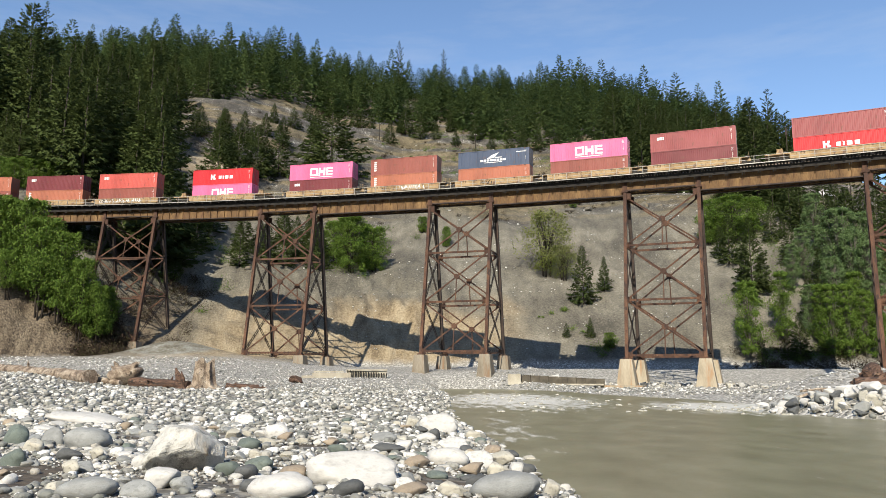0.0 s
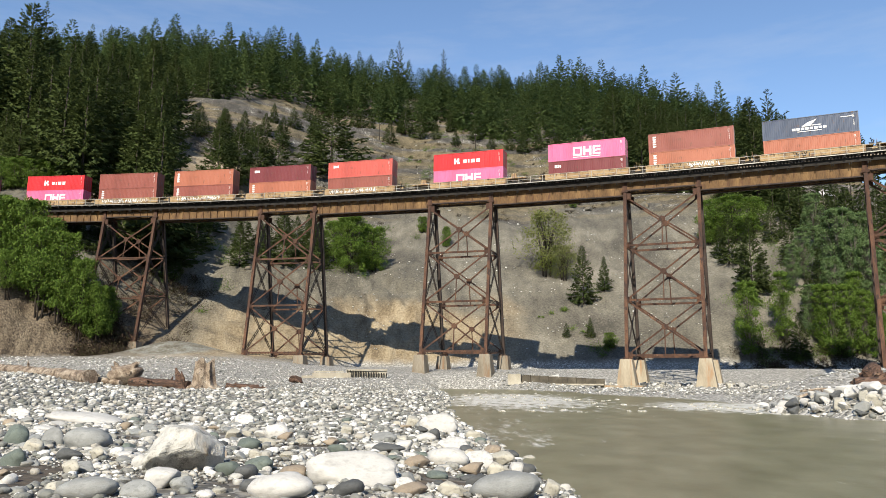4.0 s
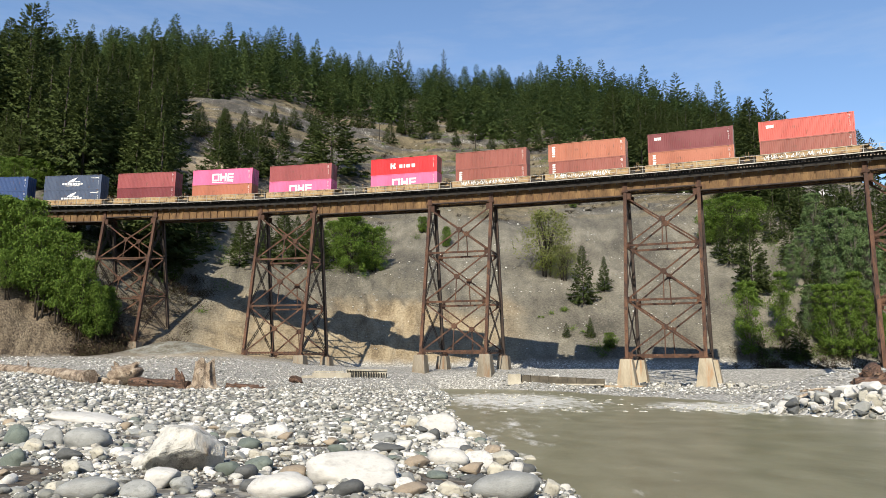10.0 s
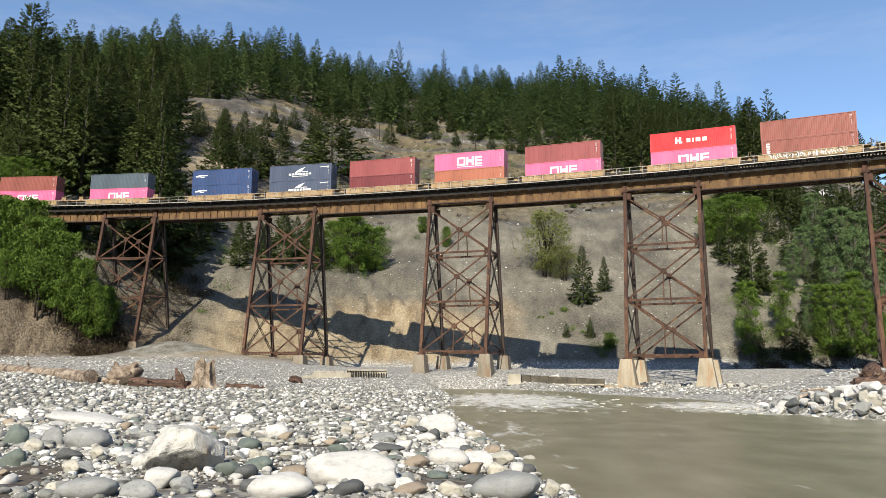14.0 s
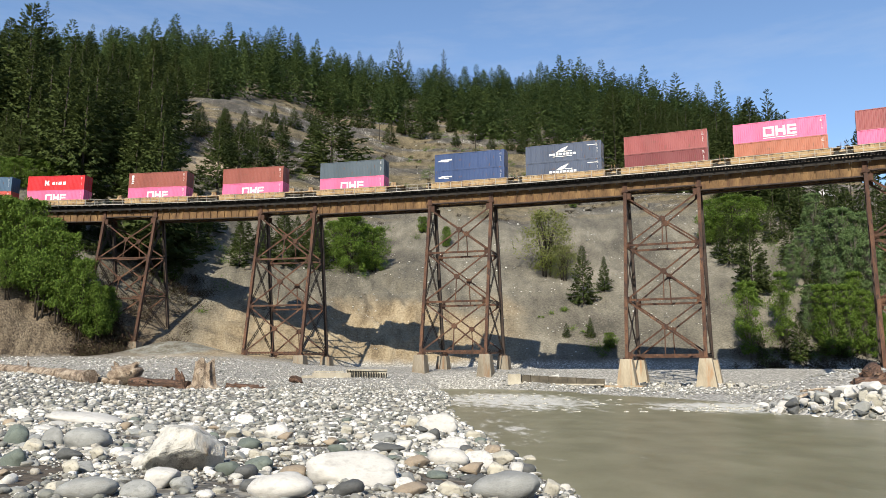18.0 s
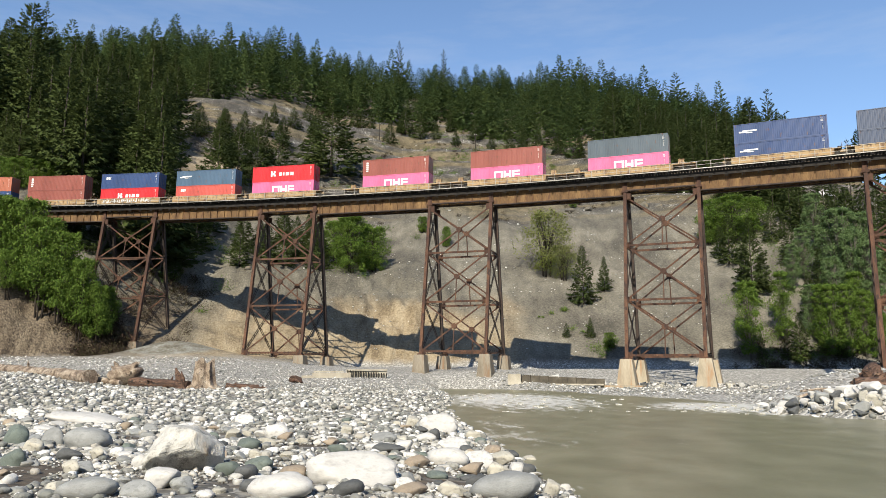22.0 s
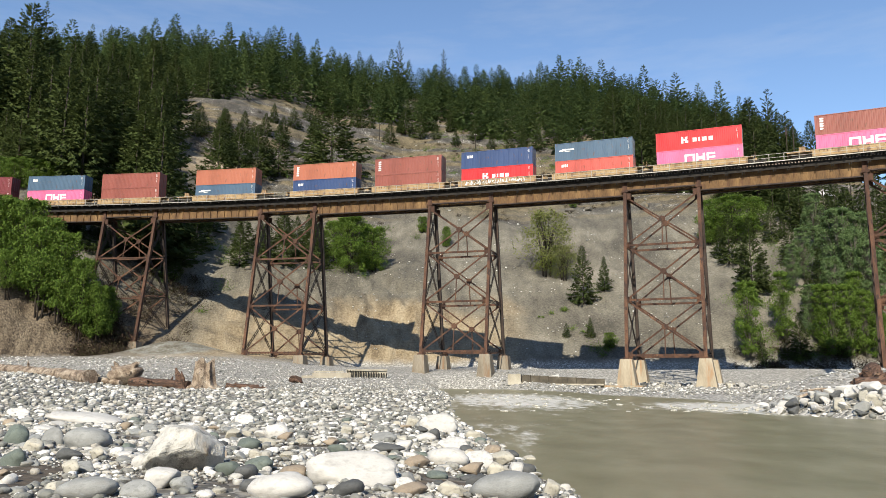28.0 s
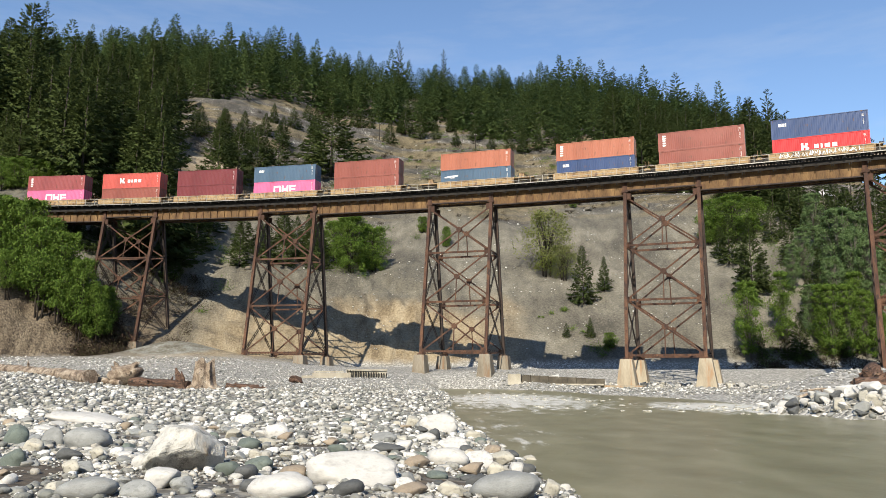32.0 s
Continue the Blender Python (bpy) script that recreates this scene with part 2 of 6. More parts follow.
def line(s):
    """Place and heading of the track's middle at s metres, at the height of the seam between stacked boxes."""
    c = min(max(s, S_LEFT), S_RIGHT)
    a = TH + TK * c
    x = TX + (math.sin(a) - math.sin(TH)) / TK + (s - c) * math.cos(a)
    y = TY - (math.cos(a) - math.cos(TH)) / TK + (s - c) * math.sin(a)
    return x, y, TZ + TG * s, a


def on_track(s, dz=0.0):
    x, y, z, a = line(s)
    return Matrix.Translation((x, y, z + dz)) @ Matrix.Rotation(a, 4, "Z") @ Matrix.Rotation(-math.atan(TG), 4, "Y")


RAIL_TOP = -3.36
TIE_TOP = -3.55
GIRDER_TOP = -3.85
SPAN_LOW = -6.5
TOWER_LOW = -5.72
TOWER_S = [-58.34 + 32.336 * i for i in range(-1, 7)]
TOWER_W = 10.72

# ---- ground ----
RIVER = np.array([(2.6, 4), (2.3, 13.3), (1.9, 17), (1.5, 25), (0.5, 35), (0.2, 50), (0.8, 70), (0.2, 93), (-2.2, 111), (-0.5, 114.5), (8, 112), (13.6, 100),
                  (17.2, 80), (21.5, 66), (22.5, 52), (18.6, 42), (19.5, 36.5), (26, 33), (60, 24), (140, 5), (140, -60), (20, -60), (6, -20)], float)


def river_distance(x, y):
    """Metres from the water's edge: positive on land, negative in the river."""
    d = np.full(x.shape, 1e9)
    inside = np.zeros(x.shape, bool)
    for (ax, ay), (bx, by) in zip(RIVER, np.roll(RIVER, -1, 0)):
        ex, ey = bx - ax, by - ay
        t = np.clip(((x - ax) * ex + (y - ay) * ey) / (ex * ex + ey * ey), 0, 1)
        d = np.minimum(d, np.hypot(x - ax - t * ex, y - ay - t * ey))
        if ay != by:
            inside ^= ((ay > y) != (by > y)) & (x < ex * (y - ay) / (by - ay) + ax)
    return np.where(inside, -d, d)


def wave_noise(x, y, size, seed):
    """Smooth value noise in numpy."""
    x, y = np.asarray(x) / size + seed * 17.3, np.asarray(y) / size - seed * 9.7
    xi, yi = np.floor(x), np.floor(y)
    fx, fy = x - xi, y - yi
    fx, fy = fx * fx * (3 - 2 * fx), fy * fy * (3 - 2 * fy)

    def h(a, b):
        v = np.sin(a * 127.1 + b * 311.7 + seed * 74.7) * 43758.5453
        return v - np.floor(v)
    return (h(xi, yi) * (1 - fx) + h(xi + 1, yi) * fx) * (1 - fy) + (h(xi, yi + 1) * (1 - fx) + h(xi + 1, yi + 1) * fx) * fy - 0.5


def smooth(a, b, v):
    t = np.clip((v - a) / (b - a), 0, 1)
    return t * t * (3 - 2 * t)


def toe(x):
    return np.interp(x, [-200, -120, -80, -60, -52, -42, -36, -17, 14, 32, 45, 60, 75, 90, 150, 260], [95, 103, 110, 126, 136, 140, 144, 151.5, 152, 151, 146, 139.5, 137, 134, 122, 105])


def ground_z(x, y):
    """Height of the ground; the river's surface lies at 0."""
    x, y = np.asarray(x, float), np.asarray(y, float)
    d = river_distance(x, y)
    left = np.interp(y, [-60, 0, 10, 20, 34, 55, 80, 115, 140], [0.9, 0.35, 0.45, 0.75, 1.15, 1.7, 2.6, 4.7, 5.4])
    mid = np.interp(y, [0, 60, 100, 115, 140, 152], [0.5, 0.9, 1.4, 2.8, 3.3, 3.7])
    right = np.interp(y, [-60, 0, 40, 60, 100, 110, 118, 130], [2.5, 2.0, 1.15, 0.8, 0.14, 0.18, 0.9, 3.0])
    base = left + (mid - left) * smooth(-36, -17, x - 0.05 * (y - 100))
    base = base + (right - base) * smooth(8, 22, x)
    base = base + 1.7 * np.exp(-(((x - 31) / 8.0) ** 2 + ((y - 56) / 6.0) ** 2))
    base = base + 2.6 * np.exp(-(((x + 43) / 8) ** 2 + ((y - 122) / 5.0) ** 2))
    reach = np.interp(y, [0, 15, 40, 90, 106, 118], [5, 6, 9, 14, 7, 5])
    reach = reach + (2.6 - reach) * smooth(10, 15, x) * smooth(66, 50, y)
    shore = 0.25 * (1 - np.exp(-np.maximum(d, 0) / 0.8)) + np.maximum(base - 0.25, 0) * (1 - np.exp(-np.maximum(d, 0) / reach * 1.6))
    bed = -np.minimum(1.4, -np.minimum(d, 0) * 0.35)
    z = np.where(d > 0, shore, bed)
    z = z + np.where(d > 0, 1, 0.3) * (0.1 * wave_noise(x, y, 3.1, 1) + 0.35 * wave_noise(x, y, 11, 2) * smooth(20, 60, y))
    # the hillside
    b = y - toe(x) + 5 * wave_noise(x, y, 17, 3)
    low = np.interp(x, [-250, -200, -120, -60, 0, 60, 100, 130, 150, 200, 280], [0.885, 0.895, 0.94, 0.955, 0.965, 0.95, 0.84, 0.69, 0.52, 0.34, 0.2])
    rise = np.interp(b, [-5, 0, 3, 80, 90, 170, 250, 262, 330, 420, 900, 5000], [0, 0, 2.4, 54, 57, 106, 154, 157, 150, 110, 20, 20])
    rise = rise + 3.4 * smooth(0, 3.5, b) * smooth(-60, -72, x) * smooth(40, 12, b)
    rise = np.minimum(rise, 40) + np.maximum(rise - 40, 0) * low
    rough = smooth(0, 25, b)
    bend = x + 4 * wave_noise(x, y, 26, 8)
    rill = 0.9 * (0.22 - np.abs(wave_noise(bend, y * 0.12, 5.2, 9))) + 0.55 * (0.22 - np.abs(wave_noise(bend, y * 0.2, 2.3, 10)))
    gully = wave_noise(x * 1.0, y * 0.35, 9, 4) * 1.9 + wave_noise(x, y * 0.4, 4, 5) * 0.8 + wave_noise(x, y, 40, 7) * 5 + 2.2 * rill
    z = z + rise + rough * gully * smooth(2000, 600, y) * (1 - 0.8 * smooth(75, 110, b))
    # broken edge where the tan clay cliff meets the grey scree
    lip = 21.5 + 5 * wave_noise(x, y * 0.2, 11, 11) + 2.4 * wave_noise(x, y * 0.2, 3.1, 12)
    face = smooth(-56, -44, x) * smooth(4, -3, x) * smooth(0, 6, b)
    z = z + face * (2.4 * smooth(lip - 0.5, lip + 0.7, z) * smooth(lip + 12, lip + 2, z) + 0.5 * smooth(lip - 6, lip - 5, z) * smooth(lip, lip - 4, z))
    crag = 0.25 - np.abs(wave_noise(x, y * 0.8, 3.6, 14)) + 0.6 * (0.25 - np.abs(wave_noise(x, y, 1.8, 15)))
    z = z + crag * (3.6 * face * smooth(lip + 8, lip, z) + 3.4 * smooth(-50, -58, x) * smooth(0.5, 3, b) * smooth(16, 9, b))
    # worn benches across the bare slope above the line
    z = z + 1.3 * smooth(86, 100, b) * smooth(190, 165, b) * np.sin(b * 0.36 + 3 * wave_noise(x, y * 0.3, 30, 13))
    # shelves that carry the line beyond the bridge
    for s0, sg in ((S_LEFT + 8, -1), (S_RIGHT - 2, 1)):
        px, py, pz, a = line(s0)
        u = ((x - px) * math.cos(a) + (y - py) * math.sin(a)) * sg
        w = np.abs(-(x - px) * math.sin(a) + (y - py) * math.cos(a))
        level = pz + TG * sg * u + TIE_TOP - 0.15
        bank = level - np.maximum(w - 4, 0) * 0.75 - np.maximum(-u, 0) * 1.1
        cut = level + np.maximum(w - 4, 0) * 0.9
        z = np.where((u > -40) & (u < 620), np.minimum(np.maximum(z, bank), np.where(u > 0, np.maximum(cut, bank), 1e9)), z)
    # an unseen wooded hill behind the bar, added to block low sky light
    z = z + np.interp(-y, [125, 170, 420, 800, 1100], [0, 14, 165, 320, 340]) * smooth(1500, 900, np.abs(x))
    far = smooth(1100, 2500, np.hypot(x, y))
    return z * (1 - far) + 6 * far


def axis(points):
    """Grid lines: (start, step) pairs up to the next start."""
    out = []
    for (a, step), (b, _) in zip(points, points[1:]):
        out += list(np.arange(a, b, step))
    return np.array(out + [points[-1][0]])


gx = axis([(-4500, 500), (-1000, 100), (-500, 20), (-200, 4), (-110, 1.3), (-40, 0.8), (-12, 0.45), (8, 0.8), (60, 1.3), (120, 4), (260, 20), (500, 100), (1000, 500), (4500, 500)])
gy = axis([(-4500, 500), (-1200, 100), (-200, 20), (-60, 4), (0, 0.5), (24, 0.8), (60, 1.2), (104, 0.8), (190, 1.6), (300, 3), (440, 10), (600, 40), (1000, 500), (4500, 500)])
mx, my = np.meshgrid(gx, gy)
mz = ground_z(mx, my)
nx, ny = len(gx), len(gy)
q = (np.arange(ny - 1)[:, None] * nx + np.arange(nx - 1)[None]).ravel()
tri = np.concatenate([np.stack([q, q + 1, q + nx + 1], 1), np.stack([q, q + nx + 1, q + nx], 1)])


def ground_material():
    mat = bpy.data.materials.new("gravel_scree_and_earth")
    n, l, b = links(mat)
    geo = n.new("ShaderNodeNewGeometry")

    def noise_at(scale, detail=6, vec=None):
        k = n.new("ShaderNodeTexNoise")
        k.inputs["Scale"].default_value, k.inputs["Detail"].default_value = scale, detail
        l.new(vec or geo.outputs["Position"], k.inputs["Vector"])
        return k

    def blend(fac, a, c):
        m = n.new("ShaderNodeMix")
        m.data_type = "RGBA"
        l.new(fac, m.inputs[0])
        l.new(a, m.inputs[6])
        l.new(c, m.inputs[7])
        return m.outputs[2]

    def span(value, lo, hi):
        m = n.new("ShaderNodeMapRange")
        m.interpolation_type = "SMOOTHSTEP"
        m.inputs["From Min"].default_value, m.inputs["From Max"].default_value = lo, hi
        l.new(value, m.inputs[0])
        return m.outputs[0]

    def plus(a, c, k):
        m = n.new("ShaderNodeMath")
        m.operation = "MULTIPLY_ADD"
        l.new(c, m.inputs[0])
        m.inputs[1].default_value = k
        l.new(a, m.inputs[2])
        return m.outputs[0]
    sep = n.new("ShaderNodeSeparateXYZ")
    l.new(geo.outputs["Position"], sep.inputs[0])
    nrm = n.new("ShaderNodeSeparateXYZ")
    l.new(geo.outputs["Normal"], nrm.inputs[0])
    # pebbles in the gravel
    cell = n.new("ShaderNodeTexVoronoi")
    cell.inputs["Scale"].default_value = 5.0
    l.new(geo.outputs["Position"], cell.inputs["Vector"])
    cb = n.new("ShaderNodeSeparateColor")
    l.new(cell.outputs["Color"], cb.inputs[0])
    pebble = ramp(n, [(0.0, (0.14, 0.138, 0.125)), (0.5, (0.26, 0.25, 0.228)), (0.8, (0.36, 0.345, 0.315)), (1.0, (0.52, 0.51, 0.48))])
    l.new(cb.outputs[0], pebble.inputs[0])
    # silt between the stones near the water
    silt_n = noise_at(0.6)
    wet = plus(silt_n.outputs[0], span(sep.outputs[1], 14, 34), 0.45)
    silt = ramp(n, [(0.3, (0.05, 0.039, 0.028)), (0.7, (0.1, 0.08, 0.06))])
    l.new(noise_at(4.0).outputs[0], silt.inputs[0])
    # darker pebbles on the nearer bar: shade in the gaps between stones, as colour
    gap_shaded_pebble = ramp(n, [(0.0, (0.075, 0.072, 0.064)), (0.6, (0.15, 0.143, 0.128)), (1.0, (0.34, 0.33, 0.305))])
    l.new(cb.outputs[0], gap_shaded_pebble.inputs[0])
    reach = n.new("ShaderNodeMath")
    reach.operation = "MAXIMUM"
    l.new(span(sep.outputs[1], 62, 88), reach.inputs[0])
    l.new(span(sep.outputs[0], 8, 14), reach.inputs[1])
    bed = blend(reach.outputs[0], gap_shaded_pebble.outputs[0], pebble.outputs[0])
    low = blend(span(wet, 0.5, 0.62), silt.outputs[0], bed)
    # scree and clay of the cliff
    flow = n.new("ShaderNodeMapping")
    flow.inputs["Scale"].default_value = (1, 0.5, 0.3)
    l.new(geo.outputs["Position"], flow.inputs[0])
    sp = n.new("ShaderNodeMath")
    sp.operation = "ADD"
    l.new(noise_at(2.6, 9).outputs[0], sp.inputs[0])
    sp.inputs[1].default_value = -0.5
    speck = sp.outputs[0]
    grey = ramp(n, [(0.26, (0.062, 0.057, 0.046)), (0.44, (0.115, 0.105, 0.083)), (0.58, (0.15, 0.138, 0.108)), (0.76, (0.225, 0.207, 0.165))])
    streak = noise_at(0.5, 8, flow.outputs[0]).outputs[0]
    off = n.new("ShaderNodeMath")
    off.operation = "SUBTRACT"
    l.new(plus(plus(noise_at(0.07, 6).outputs[0], streak, 0.55), speck, 0.75), off.inputs[0])
    off.inputs[1].default_value = 0.27
    l.new(off.outputs[0], grey.inputs[0])
    tan = ramp(n, [(0.28, (0.135, 0.1, 0.06)), (0.46, (0.235, 0.185, 0.116)), (0.6, (0.295, 0.238, 0.155)), (0.78, (0.38, 0.32, 0.22))])
    l.new(plus(noise_at(0.4, 10, flow.outputs[0]).outputs[0], speck, 0.8), tan.inputs[0])
    stain = noise_at(0.055, 4)
    zt = plus(sep.outputs[2], stain.outputs[0], 26)
    clay = span(zt, 33, 25)
    xband = span(plus(sep.outputs[0], stain.outputs[0], 30), 36, 18)
    lb = span(sep.outputs[0], -52, -40)
    lm = n.new("ShaderNodeMath")
    lm.operation = "MULTIPLY"
    l.new(xband, lm.inputs[0])
    l.new(lb, lm.inputs[1])
    xband = lm.outputs[0]
    cx = n.new("ShaderNodeMath")
    cx.operation = "MULTIPLY"
    l.new(clay, cx.inputs[0])
    l.new(xband, cx.inputs[1])
    cliff = blend(cx.outputs[0], grey.outputs[0], tan.outputs[0])
    stones = n.new("ShaderNodeTexVoronoi")
    stones.inputs["Scale"].default_value = 1.1
    l.new(geo.outputs["Position"], stones.inputs["Vector"])
    pale = n.new("ShaderNodeRGB")
    pale.outputs[0].default_value = (0.25, 0.235, 0.2, 1)
    cliff = blend(span(stones.outputs["Distance"], 0.11, 0.05), cliff, pale.outputs[0])
    earth = ramp(n, [(0.3, (0.05, 0.037, 0.025)), (0.48, (0.12, 0.092, 0.062)), (0.66, (0.2, 0.16, 0.11))])
    l.new(plus(noise_at(0.5, 9, flow.outputs[0]).outputs[0], speck, 1.0), earth.inputs[0])
    dug = n.new("ShaderNodeMath")
    dug.operation = "MULTIPLY"
    l.new(span(sep.outputs[0], -46, -56), dug.inputs[0])
    l.new(span(plus(sep.outputs[2], stain.outputs[0], 10), 24, 18), dug.inputs[1])
    cliff = blend(dug.outputs[0], cliff, earth.outputs[0])
    heap = n.new("ShaderNodeVectorMath")
    heap.operation = "DISTANCE"
    l.new(geo.outputs["Position"], heap.inputs[0])
    heap.inputs[1].default_value = (-43, 122, 6)
    runnel = n.new("ShaderNodeVectorMath")
    runnel.operation = "DISTANCE"
    l.new(geo.outputs["Position"], runnel.inputs[0])
    runnel.inputs[1].default_value = (-69, 211, 62)
    # grass and moss on the gentler and higher ground
    strata = n.new("ShaderNodeMapping")
    strata.inputs["Scale"].default_value = (0.1, 0.1, 1.0)
    l.new(geo.outputs["Position"], strata.inputs[0])
    scree = ramp(n, [(0.3, (0.036, 0.033, 0.029)), (0.5, (0.07, 0.064, 0.055)), (0.66, (0.115, 0.106, 0.092)), (0.8, (0.38, 0.36, 0.32))])
    l.new(plus(noise_at(0.2, 9).outputs[0], speck, 1.3), scree.inputs[0])
    straw = ramp(n, [(0.3, (0.058, 0.05, 0.026)), (0.5, (0.125, 0.1, 0.058)), (0.7, (0.19, 0.155, 0.095))])
    l.new(plus(noise_at(0.3, 9).outputs[0], speck, 1.0), straw.inputs[0])
    turf = n.new("ShaderNodeMix")
    turf.data_type = "RGBA"
    l.new(span(plus(noise_at(0.22, 6, strata.outputs[0]).outputs[0], noise_at(0.05, 5).outputs[0], 0.35), 0.62, 0.74), turf.inputs[0])
    l.new(scree.outputs[0], turf.inputs[6])
    l.new(straw.outputs[0], turf.inputs[7])
    zz = plus(sep.outputs[2], noise_at(0.04, 5).outputs[0], 40)
    upper = blend(span(zz, 60, 76), cliff, turf.outputs[2])
    steep = span(plus(sep.outputs[2], noise_at(0.25, 5).outputs[0], 2.5), 5.0, 6.8)
    col = blend(steep, low, upper)
    sand = ramp(n, [(0.3, (0.17, 0.135, 0.09)), (0.7, (0.32, 0.27, 0.2))])
    l.new(plus(noise_at(0.5, 9).outputs[0], speck, 0.8), sand.inputs[0])
    col = blend(span(plus(runnel.outputs["Value"], stain.outputs[0], 14), 19, 14), col, sand.outputs[0])
    # a heap of blue-grey clay at the foot of the slope
    clay_heap = ramp(n, [(0.3, (0.1, 0.086, 0.062)), (0.46, (0.17, 0.158, 0.125)), (0.58, (0.21, 0.208, 0.18)), (0.72, (0.3, 0.295, 0.26))])
    l.new(plus(noise_at(0.5, 9).outputs[0], speck, 0.6), clay_heap.inputs[0])
    col = blend(span(plus(heap.outputs["Value"], stain.outputs[0], 6), 11.5, 9.5), col, clay_heap.outputs[0])
    # dark green for the unseen hill that is added behind the bar
    unseen_hill = ramp(n, [(0.35, (0.03, 0.042, 0.02)), (0.65, (0.075, 0.09, 0.04))])
    l.new(noise_at(0.05, 9).outputs[0], unseen_hill.inputs[0])
    col = blend(span(sep.outputs[1], -130, -150), col, unseen_hill.outputs[0])
    l.new(col, b.inputs["Base Color"])
    b.inputs["Roughness"].default_value = 0.95
    bump = n.new("ShaderNodeBump")
    bump.inputs["Strength"].default_value, bump.inputs["Distance"].default_value = 1.0, 0.2
    pebbles = plus(noise_at(2.2, 10).outputs[0], cell.outputs["Distance"], -0.28)
    crust = plus(noise_at(3.4, 8).outputs[0], noise_at(0.9, 8, flow.outputs[0]).outputs[0], 1.6)
    hmix = n.new("ShaderNodeMix")
    l.new(steep, hmix.inputs[0])
    l.new(pebbles, hmix.inputs[2])
    deep = n.new("ShaderNodeMath")
    deep.operation = "MULTIPLY"
    l.new(crust, deep.inputs[0])
    deep.inputs[1].default_value = 1.5
    l.new(deep.outputs[0], hmix.inputs[3])
    l.new(hmix.outputs[0], bump.inputs["Height"])
    l.new(bump.outputs[0], b.inputs["Normal"])
    return mat


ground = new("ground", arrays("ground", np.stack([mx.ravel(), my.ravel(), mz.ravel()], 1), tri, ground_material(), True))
tagged(ground, "grey gravel river bar rising to a bare eroded scree hillside", "ground", kind="structure")


# ---- river ----
def water_material():
    mat = bpy.data.materials.new("silty_river_water")
    n, l, b = links(mat)
    tc = n.new("ShaderNodeTexCoord")
    mp = n.new("ShaderNodeMapping")
    mp.inputs["Rotation"].default_value = (0, 0, radians(12))
    mp.inputs["Scale"].default_value = (0.8, 0.4, 1)
    l.new(tc.outputs["Object"], mp.inputs[0])
    a, c = n.new("ShaderNodeTexNoise"), n.new("ShaderNodeTexNoise")
    a.inputs["Scale"].default_value, c.inputs["Scale"].default_value = 0.9, 5.0
    a.inputs["Detail"].default_value, c.inputs["Detail"].default_value = 6, 5
    for k in (a, c):
        l.new(mp.outputs[0], k.inputs["Vector"])
    r = ramp(n, [(0.3, (0.145, 0.136, 0.082)), (0.5, (0.18, 0.17, 0.107)), (0.7, (0.22, 0.208, 0.137))])
    l.new(a.outputs[0], r.inputs[0])
    geo = n.new("ShaderNodeNewGeometry")
    total = None
    for cx, cy, rx, ry, k in ((6, 66, 11, 34, 1.1), (19, 50, 9, 15, 1.2), (2.5, 30, 2.5, 14, 0.5)):
        off = n.new("ShaderNodeVectorMath")
        off.operation = "SUBTRACT"
        l.new(geo.outputs["Position"], off.inputs[0])
        off.inputs[1].default_value = (cx, cy, 0)
        sc = n.new("ShaderNodeVectorMath")
        sc.operation = "DIVIDE"
        l.new(off.outputs[0], sc.inputs[0])
        sc.inputs[1].default_value = (rx, ry, 50)
        ln = n.new("ShaderNodeVectorMath")
        ln.operation = "LENGTH"
        l.new(sc.outputs[0], ln.inputs[0])
        mr = n.new("ShaderNodeMapRange")
        mr.interpolation_type = "SMOOTHSTEP"
        mr.inputs["From Min"].default_value, mr.inputs["From Max"].default_value, mr.inputs["To Min"].default_value, mr.inputs["To Max"].default_value = 0.2, 1.0, k, 0
        l.new(ln.outputs["Value"], mr.inputs[0])
        if total is None:
            total = mr.outputs[0]
        else:
            mxm = n.new("ShaderNodeMath")
            mxm.operation = "MAXIMUM"
            l.new(total, mxm.inputs[0])
            l.new(mr.outputs[0], mxm.inputs[1])
            total = mxm.outputs[0]
    fmap = n.new("ShaderNodeMapping")
    fmap.inputs["Rotation"].default_value, fmap.inputs["Scale"].default_value = (0, 0, radians(30)), (1.0, 0.24, 1)
    l.new(tc.outputs["Object"], fmap.inputs[0])
    fl = n.new("ShaderNodeTexNoise")
    fl.inputs["Scale"].default_value, fl.inputs["Detail"].default_value, fl.inputs["Roughness"].default_value = 1.3, 10, 0.7
    l.new(fmap.outputs[0], fl.inputs["Vector"])
    thr = n.new("ShaderNodeMath")
    thr.operation = "MULTIPLY_ADD"
    l.new(total, thr.inputs[0])
    thr.inputs[1].default_value = 0.275
    l.new(fl.outputs[0], thr.inputs[2])
    fm = n.new("ShaderNodeMapRange")
    fm.inputs["From Min"].default_value, fm.inputs["From Max"].default_value = 0.64, 0.8
    l.new(thr.outputs[0], fm.inputs[0])
    foam = n.new("ShaderNodeMix")
    foam.data_type = "RGBA"
    l.new(fm.outputs[0], foam.inputs[0])
    l.new(r.outputs[0], foam.inputs[6])
    foam.inputs[7].default_value = (0.66, 0.65, 0.61, 1)
    l.new(foam.outputs[2], b.inputs["Base Color"])
    b.inputs["Roughness"].default_value = 0.3
    b.inputs["IOR"].default_value = 1.33
    add = n.new("ShaderNodeMath")
    add.operation = "MULTIPLY_ADD"
    l.new(c.outputs[0], add.inputs[0])
    add.inputs[1].default_value = 0.3
    l.new(a.outputs[0], add.inputs[2])
    bp = n.new("ShaderNodeBump")
    bp.inputs["Strength"].default_value, bp.inputs["Distance"].default_value = 0.3, 0.1
    l.new(add.outputs[0], bp.inputs["Height"])
